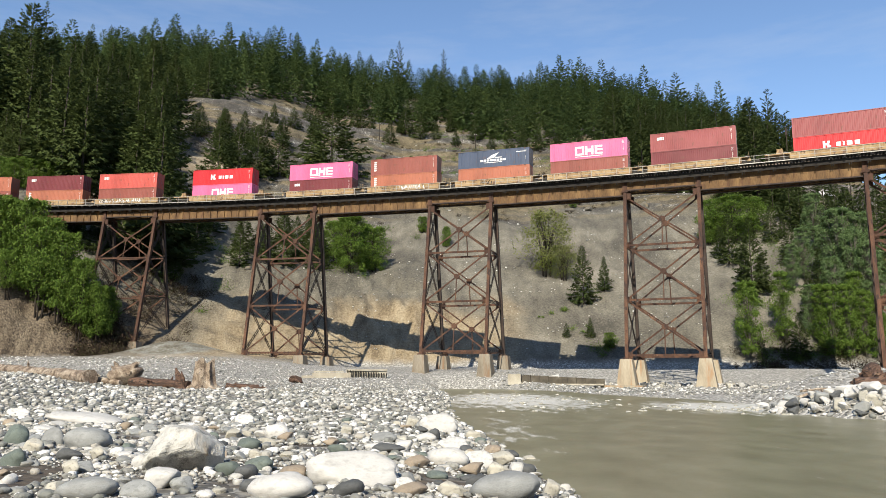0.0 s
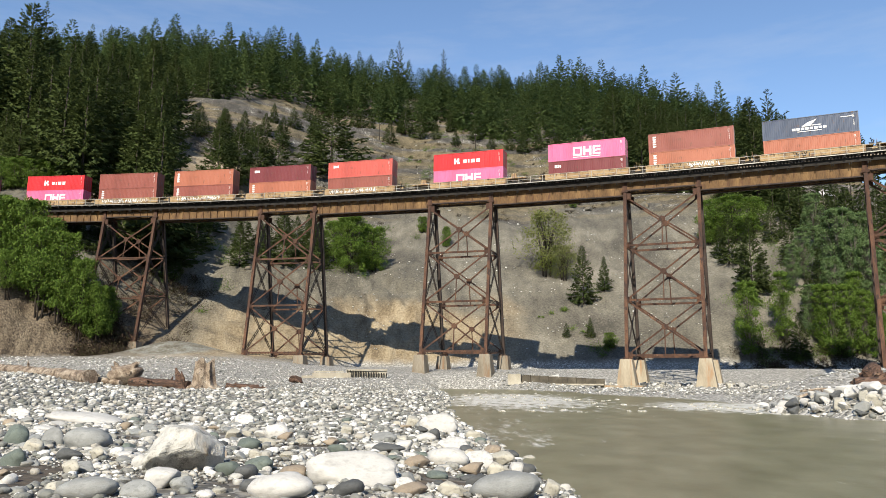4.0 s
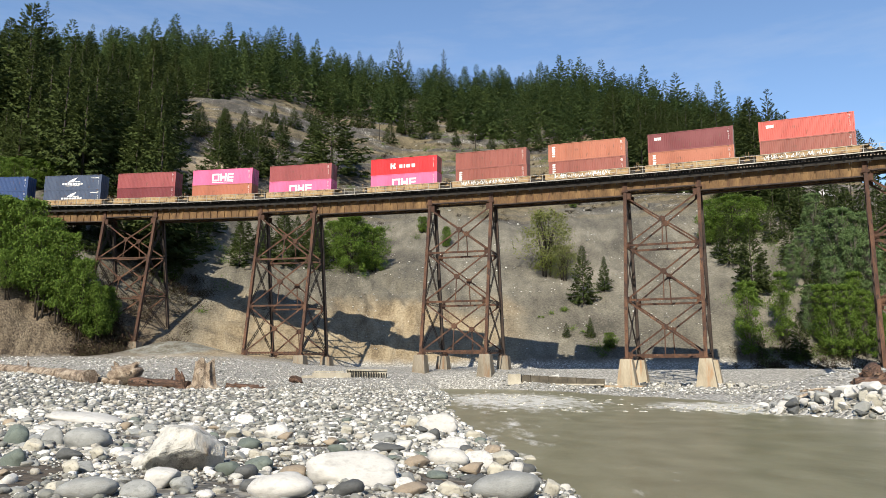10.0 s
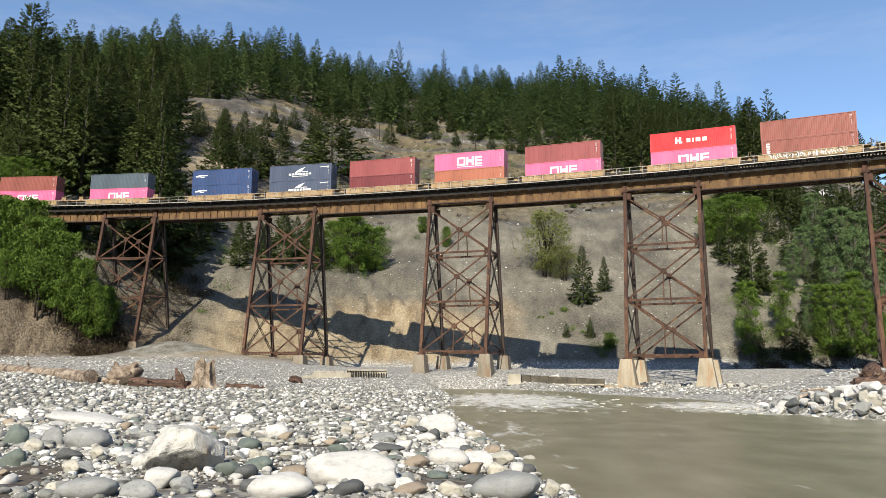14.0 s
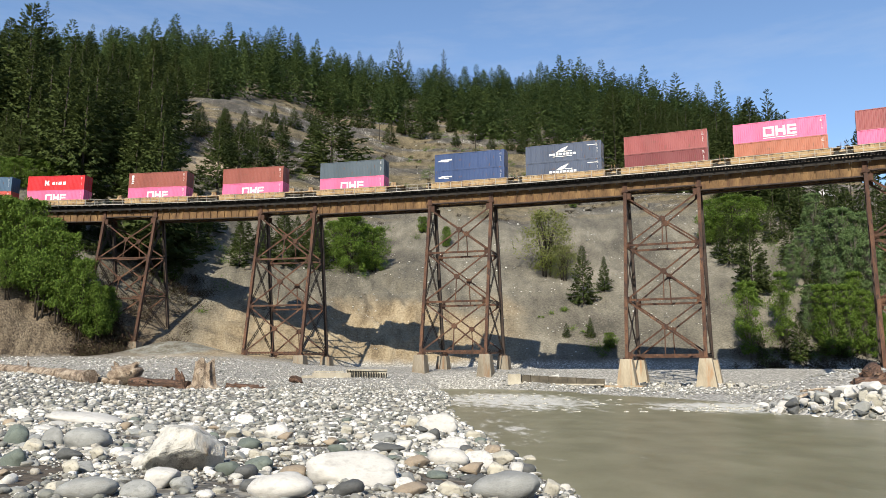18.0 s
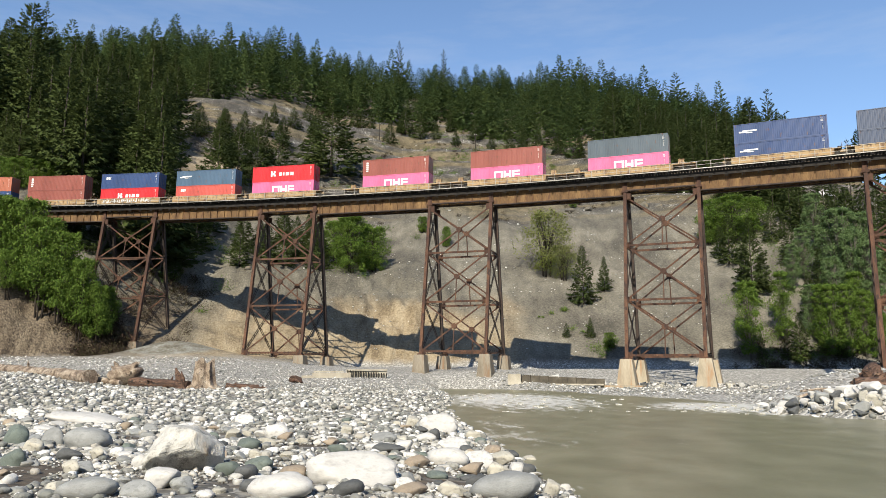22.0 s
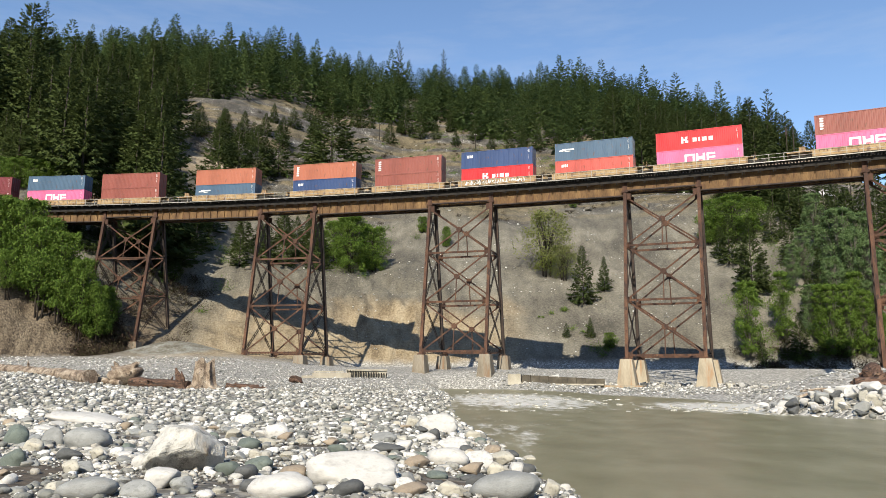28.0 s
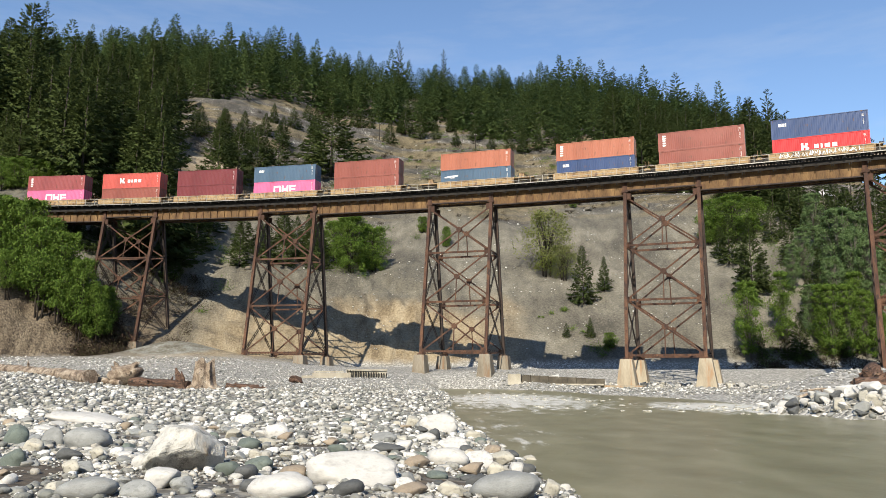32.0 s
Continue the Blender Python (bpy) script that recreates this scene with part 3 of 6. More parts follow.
    l.new(bp.outputs[0], b.inputs["Normal"])
    return mat


M_WATER = water_material()
wx = axis([(-120, 8), (-60, 0.8), (30, 1.6), (70, 5), (220, 5)])
wy = axis([(-110, 8), (0, 0.5), (100, 0.9), (175, 4), (215, 4)])
ax_, ay_ = np.meshgrid(wx, wy)
fx_, fy_ = ax_ * 0.96 + ay_ * -0.28, ax_ * 0.28 + ay_ * 0.96
az_ = 0.06 * wave_noise(fx_ * 0.6, fy_, 2.6, 21) + 0.04 * wave_noise(fx_ * 0.6, fy_, 1.1, 22)
wnx = len(wx)
wq = (np.arange(len(wy) - 1)[:, None] * wnx + np.arange(wnx - 1)[None]).ravel()
wtri = np.concatenate([np.stack([wq, wq + 1, wq + wnx + 1], 1), np.stack([wq, wq + wnx + 1, wq + wnx], 1)])
water = new("water", arrays("water", np.stack([ax_.ravel(), ay_.ravel(), az_.ravel()], 1), wtri, M_WATER, True))
tagged(water, "silty grey-green river water flowing past the gravel bar", "river", kind="structure")


# ---- steel viaduct ----
def tower(i, s, base):
    """One four-legged steel tower: near and far faces along the track, laced faces across it."""
    x, y, z, a = line(s)
    m = Matrix.Translation((x, y, 0)) @ Matrix.Rotation(a, 4, "Z")
    t = thing("bridge_tower", m, "rust-brown riveted steel trestle tower with crossed bracing on concrete footings", "bridge tower", "towers of the viaduct")
    top = z + TOWER_LOW
    half = TOWER_W / 2

    def node(e, side, k):
        """Corner of the tower: e -1/1 along the track, side -1 near / 1 far, k 0 at the foot to 1 at the top."""
        zb = base + (1.8 if i == 1 and side > 0 else 0)
        w = 5.3 + (1.25 - 5.3) * k
        return Vector((e * half, side * w, zb + (top + TG * e * half - zb) * k))
    for side in (-1, 1):
        for e in (-1, 1):
            b = Build()
            p, q = node(e, side, 0), node(e, side, 1)
            b.beam(p, q, 0.46, 0.08, (0, 1, 0))
            b.beam(p + Vector((-0.21, 0, 0)), q + Vector((-0.21, 0, 0)), 0.06, 0.5, (0, 1, 0)).beam(p + Vector((0.21, 0, 0)), q + Vector((0.21, 0, 0)), 0.06, 0.5, (0, 1, 0))
            b.beam(p + Vector((0, side * 0.22, 0)), q + Vector((0, side * 0.22, 0)), 0.4, 0.05, (0, 1, 0))
            b.box(p.x, p.y, p.z + 0.1, 0.95, 0.95, 0.2)
            # far legs get the dark steel, which puts their shade into the colour
            part("leg", b, M_RUST if side < 0 else M_DARKSTEEL, t, "rust-brown box-section steel leg" if side < 0 else "laced steel leg in dark shade colour")
            c = Build()
            c.box(q.x, q.y - side * 0.0, q.z + 0.9, 0.7, 0.42, 1.8).box(q.x, q.y + side * 0.1, q.z - 0.1, 1.0, 0.5, 0.3)
            part("cap_plate", c, M_RUST, t)
    levels = (0.02, 0.335, 0.66, 0.965)
    for side in (-1, 1):
        mat = M_RUST
        for k0, k1 in zip(levels, levels[1:]):
            a0, a1, b0, b1 = node(-1, side, k0), node(1, side, k0), node(-1, side, k1), node(1, side, k1)
            part("horizontal_strut", Build().beam(a0, a1, 0.2, 0.3), mat, t)
            part("diagonal_brace", Build().beam(a0, b1, 0.14, 0.23), mat, t)
            part("diagonal_brace", Build().beam(a1 + Vector((0, 0.16, 0)), b0 + Vector((0, 0.16, 0)), 0.14, 0.23), mat, t)
            mid = (a0 + a1 + b0 + b1) / 4
            g = Build()
            g.tube([mid + Vector((0, -0.12, 0)), mid + Vector((0, 0.28, 0))], [0.46, 0.46], 8)
            part("gusset_plate", g, mat, t)
            part("hanger", Build().beam(mid, (a0 + a1) / 2, 0.1, 0.16, (1, 0, 0)), mat, t)
            for e, p in ((-1, a0), (1, a1), (-1, b0), (1, b1)):
                part("gusset_plate", Build().box(p.x - e * 0.45, p.y + side * 0.05, p.z, 0.8, 0.05, 0.95), mat, t)
    for e in (-1, 1):
        for k0, k1 in zip(levels, levels[1:]):
            a0, a1, b0, b1 = node(e, -1, k0), node(e, 1, k0), node(e, -1, k1), node(e, 1, k1)
            # laced faces across the track carry painted shade as well
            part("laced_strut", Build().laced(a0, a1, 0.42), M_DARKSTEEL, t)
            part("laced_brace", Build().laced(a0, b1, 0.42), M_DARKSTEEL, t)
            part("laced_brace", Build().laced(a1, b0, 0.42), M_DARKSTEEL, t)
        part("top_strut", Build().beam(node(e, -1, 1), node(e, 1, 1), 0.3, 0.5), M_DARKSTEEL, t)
    for side in (-1, 1):
        for e in (-1, 1):
            p = node(e, side, 0)
            wp = m @ p
            gz = float(ground_z(wp.x, wp.y)) - 1.2
            deep = max(p.z - gz, 0.4)
            b = Build()
            w0, w1 = 0.82, 0.82 + (0.14 if i > 3 else 0.1) * deep
            v = [(p.x + sx * w, p.y + sy * w, zz) for zz, w in ((p.z - deep, w1), (p.z, w0)) for sx, sy in ((-1, -1), (1, -1), (1, 1), (-1, 1))]
            b.add(v, [(3, 2, 1, 0), (4, 5, 6, 7), (0, 1, 5, 4), (1, 2, 6, 5), (2, 3, 7, 6), (3, 0, 4, 7)])
            if i == 4 and side < 0 and e < 0:
                b.box(p.x - 0.4, p.y - 1.6, 0.3, 6.0, 3.4, 0.6)
            part("footing", b, M_CONC if i > 3 else M_OLDCONC, t, "rust-stained concrete pedestal")
    return t


BASES = [11.0, 7.84, 5.24, 5.2, 4.28, 2.6, 9.0, 14.0]
for i, (s, b) in enumerate(zip(TOWER_S, BASES)):
    tower(i, s, b)


def span(s0, s1, low):
    """Two plate girders with stiffeners, flanges and cross bracing between s0 and s1."""
    sm, n = (s0 + s1) / 2, s1 - s0 - 0.05
    t = thing("girder_span", on_track(sm), "rust-brown riveted plate girder span carrying the railway", "bridge girder", "girder spans of the viaduct")
    h = GIRDER_TOP - low
    zc = (GIRDER_TOP + low) / 2
    for side in (-1, 1):
        y = side * 1.25
        part("web", Build().box(0, y, zc, n, 0.03, h), M_GIRDER, t)
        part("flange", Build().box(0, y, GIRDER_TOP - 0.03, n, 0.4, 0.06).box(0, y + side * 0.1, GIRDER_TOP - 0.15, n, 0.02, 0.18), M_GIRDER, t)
        # bottom flange darker than the web: shade of the underside, put into the colour
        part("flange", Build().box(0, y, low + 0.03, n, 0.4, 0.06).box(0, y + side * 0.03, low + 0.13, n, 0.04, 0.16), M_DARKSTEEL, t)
        k = max(3, round(n / 1.45))
        for j in range(k + 1):
            xx = -n / 2 + 0.12 + (n - 0.24) * j / k
            part("stiffener", Build().box(xx, y + side * 0.11, zc, 0.05, 0.19, h - 0.14).box(xx + 0.06, y + side * 0.025, zc, 0.1, 0.02, h - 0.14), M_GIRDER, t)
    k = max(2, round(n / 2.7))
    for j in range(k):
        x0, x1 = -n / 2 + n * j / k, -n / 2 + n * (j + 1) / k
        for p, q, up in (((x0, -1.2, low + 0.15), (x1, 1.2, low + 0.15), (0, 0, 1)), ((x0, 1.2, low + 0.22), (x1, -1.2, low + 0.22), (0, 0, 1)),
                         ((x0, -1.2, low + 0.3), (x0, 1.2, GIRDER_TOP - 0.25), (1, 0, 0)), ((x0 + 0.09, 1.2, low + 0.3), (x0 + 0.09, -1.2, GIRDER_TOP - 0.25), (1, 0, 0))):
            # inner bracing is coloured dark for the shade between the girders
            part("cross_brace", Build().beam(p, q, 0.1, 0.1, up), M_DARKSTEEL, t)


edge = []
for s in TOWER_S:
    edge += [(s - TOWER_W / 2, s + TOWER_W / 2, TOWER_LOW)]
for (a0, a1, lo), (b0, b1, _) in zip(edge, edge[1:]):
    if a1 > -105 and a1 < 108:
        span(a1, min(b0, 112), SPAN_LOW)
for a0, a1, lo in edge:
    if a1 > -105 and a0 < 112:
        span(a0, a1, lo)


def strip(y0, y1, z0, z1, s0=-108.0, s1=112.0, step=3.0):
    """A bar of rectangular section that follows the track."""
    b = Build()
    k = int((s1 - s0) / step)
    v, f = [], []
    for i in range(k + 1):
        m = on_track(s0 + (s1 - s0) * i / k)
        v += [m @ Vector((0, y, z)) for y, z in ((y0, z0), (y1, z0), (y1, z1), (y0, z1))]
    for i in range(k):
        for j in range(4):
            f.append((i * 4 + j, i * 4 + (j + 1) % 4, i * 4 + 4 + (j + 1) % 4, i * 4 + 4 + j))
    f += [(3, 2, 1, 0), tuple(k * 4 + j for j in range(4))]
    return b.add(v, f)


deck = thing("bridge_deck", Matrix.Identity(4), "open timber bridge deck with rails, plank walkway and pipe handrail", "bridge deck")
TIES = {long: Build().box(0, (1.6 - long) / 2, (GIRDER_TOP + TIE_TOP) / 2 + 0.001, 0.22, 1.6 + long, TIE_TOP - GIRDER_TOP - 0.002).data("tie", M_TIE) for long in (2.2, 2.7)}
far_ties = Build()
for i in range(int(220 / 0.42)):
    s = -108 + i * 0.42
    long = 2.2 if i % 4 else 2.7
    if -64 < s < 60:
        part("tie", TIES[long], None, deck, at=on_track(s))
        continue
    m = on_track(s)
    far_ties.add([m @ Vector(p) for p in [(sx * 0.11, yy, zz) for zz in (GIRDER_TOP + 0.002, TIE_TOP) for sx, yy in ((-1, -long), (1, -long), (1, 1.6), (-1, 1.6))]],
                 [(3, 2, 1, 0), (4, 5, 6, 7), (0, 1, 5, 4), (1, 2, 6, 5), (2, 3, 7, 6), (3, 0, 4, 7)])
tagged(part("far_tie", far_ties, M_TIE, deck, "dark creosoted timber ties"), kind="stuff")
for y in (-0.755, 0.755):
    part("rail", strip(y - 0.036, y + 0.036, TIE_TOP, RAIL_TOP), M_RAIL, deck, "worn steel rail")
# deep black strip added below the walkway in place of the shade there
part("shade_strip", strip(-2.02, -1.88, GIRDER_TOP - 0.66, GIRDER_TOP - 0.002), M_TIE, deck, "black strip standing in for shade under the walkway")
bracket = Build().box(0, 0, -0.16, 0.13, 0.1, 0.32).box(0.24, 0, -0.12, 0.1, 0.1, 0.24).data("bracket", M_TIE)
for i in range(96):
    part("bracket", bracket, None, deck, "black hook bracket", at=on_track(-92 + i * 2.0, GIRDER_TOP - 0.67) @ Matrix.Translation((0.35 * math.sin(i * 7), -1.95, 0)))
part("guard_timber", strip(-1.75, -1.5, TIE_TOP, TIE_TOP + 0.15), M_TIE, deck)
for y in (-2.62, -2.3, -1.98):
    part("walkway_plank", strip(y - 0.14, y + 0.14, TIE_TOP + 0.004, TIE_TOP + 0.05), M_TIE, deck, "dark weathered walkway plank")
part("edge_angle", strip(-2.8, -2.77, TIE_TOP - 0.03, TIE_TOP + 0.09), M_GALV, deck)
for z in (0.55, 1.08):
    part("handrail", strip(-2.76, -2.715, TIE_TOP + z, TIE_TOP + z + 0.045), M_GALV, deck, "pale galvanised handrail")
post = Build().box(0, 0, 0.55, 0.075, 0.07, 1.1).box(0, 0.03, 0.04, 0.12, 0.14, 0.08).data("rail_post", M_GALV)
for i in range(112):
    part("rail_post", post, M_GALV, deck, at=on_track(-108 + i * 1.95, TIE_TOP) @ Matrix.Translation((0, -2.69, 0)))


# ---- the train ----
BOX_L, BOX_W, BOX_H = 12.19, 2.44, 2.88


def corrugated(n0, n1, z0, z1, y, out, pitch=0.28, depth=0.036):
    """A pressed steel side wall from n0 to n1."""
    b = Build()
    k = int((n1 - n0) / pitch)
    p = (n1 - n0) / k
    prof = []
    for i in range(k):
        x = n0 + i * p
        prof += [(x, 0), (x + p * 0.25, 0), (x + p * 0.4, -depth), (x + p * 0.85, -depth)]
    prof.append((n1, 0))
    v = [(x, y + out * d, z) for z in (z0, z1) for x, d in prof]
    m = len(prof)
    f = [(i, i + 1, m + i + 1, m + i) if out < 0 else (i + 1, i, m + i, m + i + 1) for i in range(m - 1)]
    return b.add(v, f)


shared = {}


def box_parts(colour):
    if colour in shared:
        return shared[colour]
    mat = COLOURS[colour]
    hx, hy = BOX_L / 2, BOX_W / 2
    out = []
    out.append(("side_panel", corrugated(-hx + 0.16, hx - 0.16, 0.16, BOX_H - 0.11, -hy + 0.02, -1).data("side_panel", mat)))
    out.append(("side_panel", corrugated(-hx + 0.16, hx - 0.16, 0.16, BOX_H - 0.11, hy - 0.02, 1).data("side_panel", mat)))
    fr = Build()
    for sx in (-1, 1):
        for sy in (-1, 1):
            fr.box(sx * (hx - 0.08), sy * (hy - 0.08), BOX_H / 2, 0.16, 0.16, BOX_H - 0.24)
    for sy in (-1, 1):
        fr.box(0, sy * (hy - 0.05), 0.09, BOX_L - 0.36, 0.1, 0.15).box(0, sy * (hy - 0.04), BOX_H - 0.06, BOX_L - 0.36, 0.08, 0.1)
    for sx in (-1, 1):
        fr.box(sx * (hx - 0.06), 0, 0.09, 0.12, BOX_W - 0.36, 0.15).box(sx * (hx - 0.06), 0, BOX_H - 0.07, 0.12, BOX_W - 0.36, 0.13)
    out.append(("frame", fr.data("frame", mat)))
    out.append(("roof", Build().box(0, 0, BOX_H - 0.045, BOX_L - 0.2, BOX_W - 0.16, 0.02).data("roof", mat)))
    out.append(("end_wall", Build().box(-hx + 0.05, 0, BOX_H / 2, 0.03, BOX_W - 0.3, BOX_H - 0.3).data("end_wall", mat)))
    out.append(("floor", Build().box(0, 0, 0.13, BOX_L - 0.2, BOX_W - 0.2, 0.1).data("floor", M_BLACK)))
    for sy in (-1, 1):
        d = Build().box(hx - 0.045, sy * 0.535, BOX_H / 2, 0.05, 1.03, BOX_H - 0.32)
        for k in range(4):
            d.box(hx - 0.014, sy * 0.535, 0.45 + k * 0.65, 0.016, 0.86, 0.34)
        out.append(("door", d.data("door", mat)))
        for yy in (0.28, 0.8):
            out.append(("locking_bar", Build().tube([(hx - 0.0, sy * yy, 0.2), (hx - 0.0, sy * yy, BOX_H - 0.15)], [0.024, 0.024], 6).box(hx - 0.0, sy * yy, 1.1, 0.03, 0.3, 0.05).data("locking_bar", M_BAR)))
    for sx in (-1, 1):
        for sy in (-1, 1):
            for zz in (0.06, BOX_H - 0.06):
                out.append(("corner_casting", Build().box(sx * (hx - 0.085), sy * (hy - 0.08), zz, 0.18, 0.17, 0.12).data("corner_casting", mat)))
    shared[colour] = out
    return out


def plate(b, x0, x1, z0, z1, y=-BOX_W / 2 - 0.006):
    return b.box((x0 + x1) / 2, y + 0.012, (z0 + z1) / 2, x1 - x0, 0.024, z1 - z0)


def mark_mesh(kind):
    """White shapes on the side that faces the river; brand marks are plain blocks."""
    if kind in shared:
        return shared[kind]
    b = Build()
    if kind == "blocks":
        x, z0, z1, t = -2.05, 0.62, 2.05, 0.3
        plate(b, x, x + t, z0, z1), plate(b, x + 1.15, x + 1.45, z0, z1), plate(b, x + t, x + 1.15, z0, z0 + t), plate(b, x + t, x + 1.15, z1 - t, z1)
        x = -0.42
        plate(b, x, x + 0.33, z0, z1), plate(b, x + 0.95, x + 1.28, z0, z1), plate(b, x + 0.33, x + 0.95, 1.1, 1.6)
        x = 1.08
        plate(b, x, x + 0.3, z0, z1)
        for k in range(3):
            plate(b, x + 0.3, x + 1.2, z0 + k * 0.565, z0 + 0.3 + k * 0.565)
        plate(b, -2.05, 2.28, 0.34, 0.44)
    elif kind == "bars":
        plate(b, -2.4, -2.1, 0.95, 1.95), plate(b, -2.1, -1.6, 1.3, 1.6), plate(b, -1.85, -1.5, 1.6, 1.92), plate(b, -1.85, -1.4, 0.97, 1.3)
        for x, w in ((-0.75, 0.55), (0.05, 0.24), (0.55, 0.66), (1.5, 0.6)):
            plate(b, x, x + w, 1.05, 1.65)
    elif kind == "bird":
        wing = ((-1.1, 1.42), (0.15, 1.5), (0.95, 2.4), (-0.25, 2.0))
        b.add([(x, y, z) for y in (-1.245, -1.225) for x, z in wing], [(0, 1, 2, 3), (4, 7, 6, 5), (0, 4, 5, 1), (1, 5, 6, 2), (2, 6, 7, 3), (3, 7, 4, 0)])
        plate(b, 0.3, 1.5, 1.5, 1.62)
        for k in range(8):
            plate(b, -2.2 + k * 0.56, -1.78 + k * 0.56, 0.98, 1.32)
        plate(b, -1.6, 1.5, 0.72, 0.82), plate(b, 3.9, 5.5, 2.2, 2.3)
    elif kind == "stack":
        for k in range(5):
            plate(b, -5.45, -5.05, 0.75 + k * 0.36, 1.0 + k * 0.36)
            plate(b, -5.2, -4.95, 0.85 + k * 0.36, 0.95 + k * 0.36)
    elif kind == "small":
        plate(b, -5.1, -4.7, 1.8, 2.25), plate(b, -4.62, -4.32, 1.8, 2.25), plate(b, -4.24, -4.1, 1.8, 2.25)
    elif kind == "swoosh":
        plate(b, -5.4, -4.3, 1.55, 1.75), plate(b, -4.9, -3.0, 1.7, 1.9), plate(b, -4.4, -3.6, 1.45, 1.58)
    elif kind == "numbers":
        for k in range(3):
            plate(b, 5.3, 5.6, 2.38 - k * 0.17, 2.42 - k * 0.17)
        for k in range(6):
            plate(b, 5.42 + 0.04 * (k % 2), 5.56, 1.65 - k * 0.15, 1.69 - k * 0.15)
    shared[kind] = b.data("marking", M_GOLD if kind == "gold" else M_WHITE)
    return shared[kind]


WORDS = dict(brown="oxide-brown", rose="faded brown-red", dark="dark maroon", orange="orange-brown", coral="faded coral-red", pink="bright pink", red="bright red",
             navy="navy-grey", blue="mid-blue", steel="steel-blue", slate="slate-green")


def container(colour, marks, upper):
    label = WORDS[colour] + " corrugated steel shipping container " + ("stacked on another box" if upper else "standing in a rail well car")
    t = thing("shipping_container", Matrix.Identity(4), label, "shipping container", "containers of the train")
    for name, mesh in box_parts(colour):
        part(name, mesh, None, t)
    for k in marks + ("numbers",):
        part("marking", mark_mesh(k), None, t, "white painted marking")
    return t


def well_car(length, single, rng, scrawled):
    """A well car: yellow side sills, end platforms, trucks with wheels. Its origin lies on the rail top."""
    t = thing("well_car", Matrix.Identity(4), "weathered yellow steel intermodal well car" + (" with painted scrawls" if scrawled else " on black rail trucks"), "rail car", "well cars of the train")
    key = ("car", length)
    if key not in shared:
        well = 12.9
        hx = well / 2
        out = []
        for sy in (-1, 1):
            s = Build().box(0, sy * 1.36, 0.83, well, 0.06, 0.86).box(0, sy * 1.39, 1.3, well, 0.16, 0.1).box(0, sy * 1.39, 0.4, well, 0.14, 0.1)
            for k in range(10):
                s.box(-hx + 0.6 + k * (well - 1.2) / 9, sy * 1.42, 0.84, 0.1, 0.1, 0.8)
            out.append(("side_sill", s.data("side_sill", M_YELLOW), ""))
        for k in range(7):
            out.append(("floor_beam", Build().box(-hx + 0.5 + k * (well - 1) / 6, 0, 0.32, 0.4, 2.66, 0.12).data("floor_beam", M_YELLOW), ""))
        e = (length - well) / 2
        for sx in (-1, 1):
            x0 = sx * hx
            out.append(("bulkhead", Build().box(x0 + sx * 0.1, 0, 0.85, 0.2, 2.7, 0.9).data("bulkhead", M_YELLOW), ""))
            out.append(("centre_sill", Build().box(x0 + sx * (0.2 + e) * 0.5, 0, 1.02, e - 0.2, 1.1, 0.36).data("centre_sill", M_YELLOW), ""))
            out.append(("end_platform", Build().box(x0 + sx * (0.6 if e < 2 else e * 0.5 + 0.1), 0, 1.24, 0.8 if e < 2 else e - 0.2, 2.6, 0.05).data("end_platform", M_YELLOW), ""))
            if e > 2:
                for sy in (-1, 1):
                    out.append(("platform_edge", Build().box(x0 + sx * (e * 0.5 + 0.1), sy * 1.32, 1.18, e - 0.2, 0.06, 0.14).data("platform_edge", M_YELLOW), ""))
                for k in (0.42,):
                    xs = x0 + sx * e * k
                    st = Build()
                    st.add([(xs - 0.5, -1.3, 1.25), (xs + 0.5, -1.3, 1.25), (xs + 0.5, -0.7, 1.25), (xs - 0.5, -0.7, 1.25), (xs - 0.36, -1.22, 1.86), (xs + 0.36, -1.22, 1.86), (xs + 0.36, -0.8, 1.86), (xs - 0.36, -0.8, 1.86)],
                           [(3, 2, 1, 0), (4, 5, 6, 7), (0, 1, 5, 4), (1, 2, 6, 5), (2, 3, 7, 6), (3, 0, 4, 7)])
                    st.box(xs, -1.0, 1.9, 0.86, 0.56, 0.08)
                    out.append(("brake_stand", st.data("brake_stand", M_YELLOW), "yellow step and brake stand"))
            g = Build()
            xg = x0 + sx * min(e - 0.15, 1.2)
            for sy in (-1, 1):
                g.box(xg, sy * 1.28, 1.6, 0.04, 0.04, 0.8)
            g.box(xg, 0, 2.0, 0.04, 2.6, 0.04).box(xg, 0, 1.65, 0.04, 2.6, 0.04)
            out.append(("end_rail", g.data("end_rail", M_YELLOW), ""))
            w = Build().tube([(x0 + sx * 0.95, 0.75, 1.62), (x0 + sx * 0.95, 0.83, 1.62)], [0.26, 0.26], 12)
            out.append(("brake_wheel", w.data("brake_wheel", M_BLACK), "black brake wheel"))
            out.append(("brake_cylinder", Build().box(x0 + sx * 0.9, -0.6, 1.45, 0.5, 0.45, 0.4).data("brake_cylinder", M_BLACK), "black brake cylinder"))
        shared[key] = out
        tr = []
        for sy in (-1, 1):
            f = Build().box(0, sy * 1.0, 0.5, 1.5, 0.14, 0.24).box(0, sy * 1.0, 0.42, 0.7, 0.16, 0.4).box(-0.87, sy * 1.0, 0.45, 0.34, 0.2, 0.3).box(0.87, sy * 1.0, 0.45, 0.34, 0.2, 0.3)
            tr.append(("side_frame", f.data("side_frame", M_BLACK)))
        tr.append(("bolster", Build().box(0, 0, 0.6, 0.4, 2.0, 0.26).data("bolster", M_BLACK)))
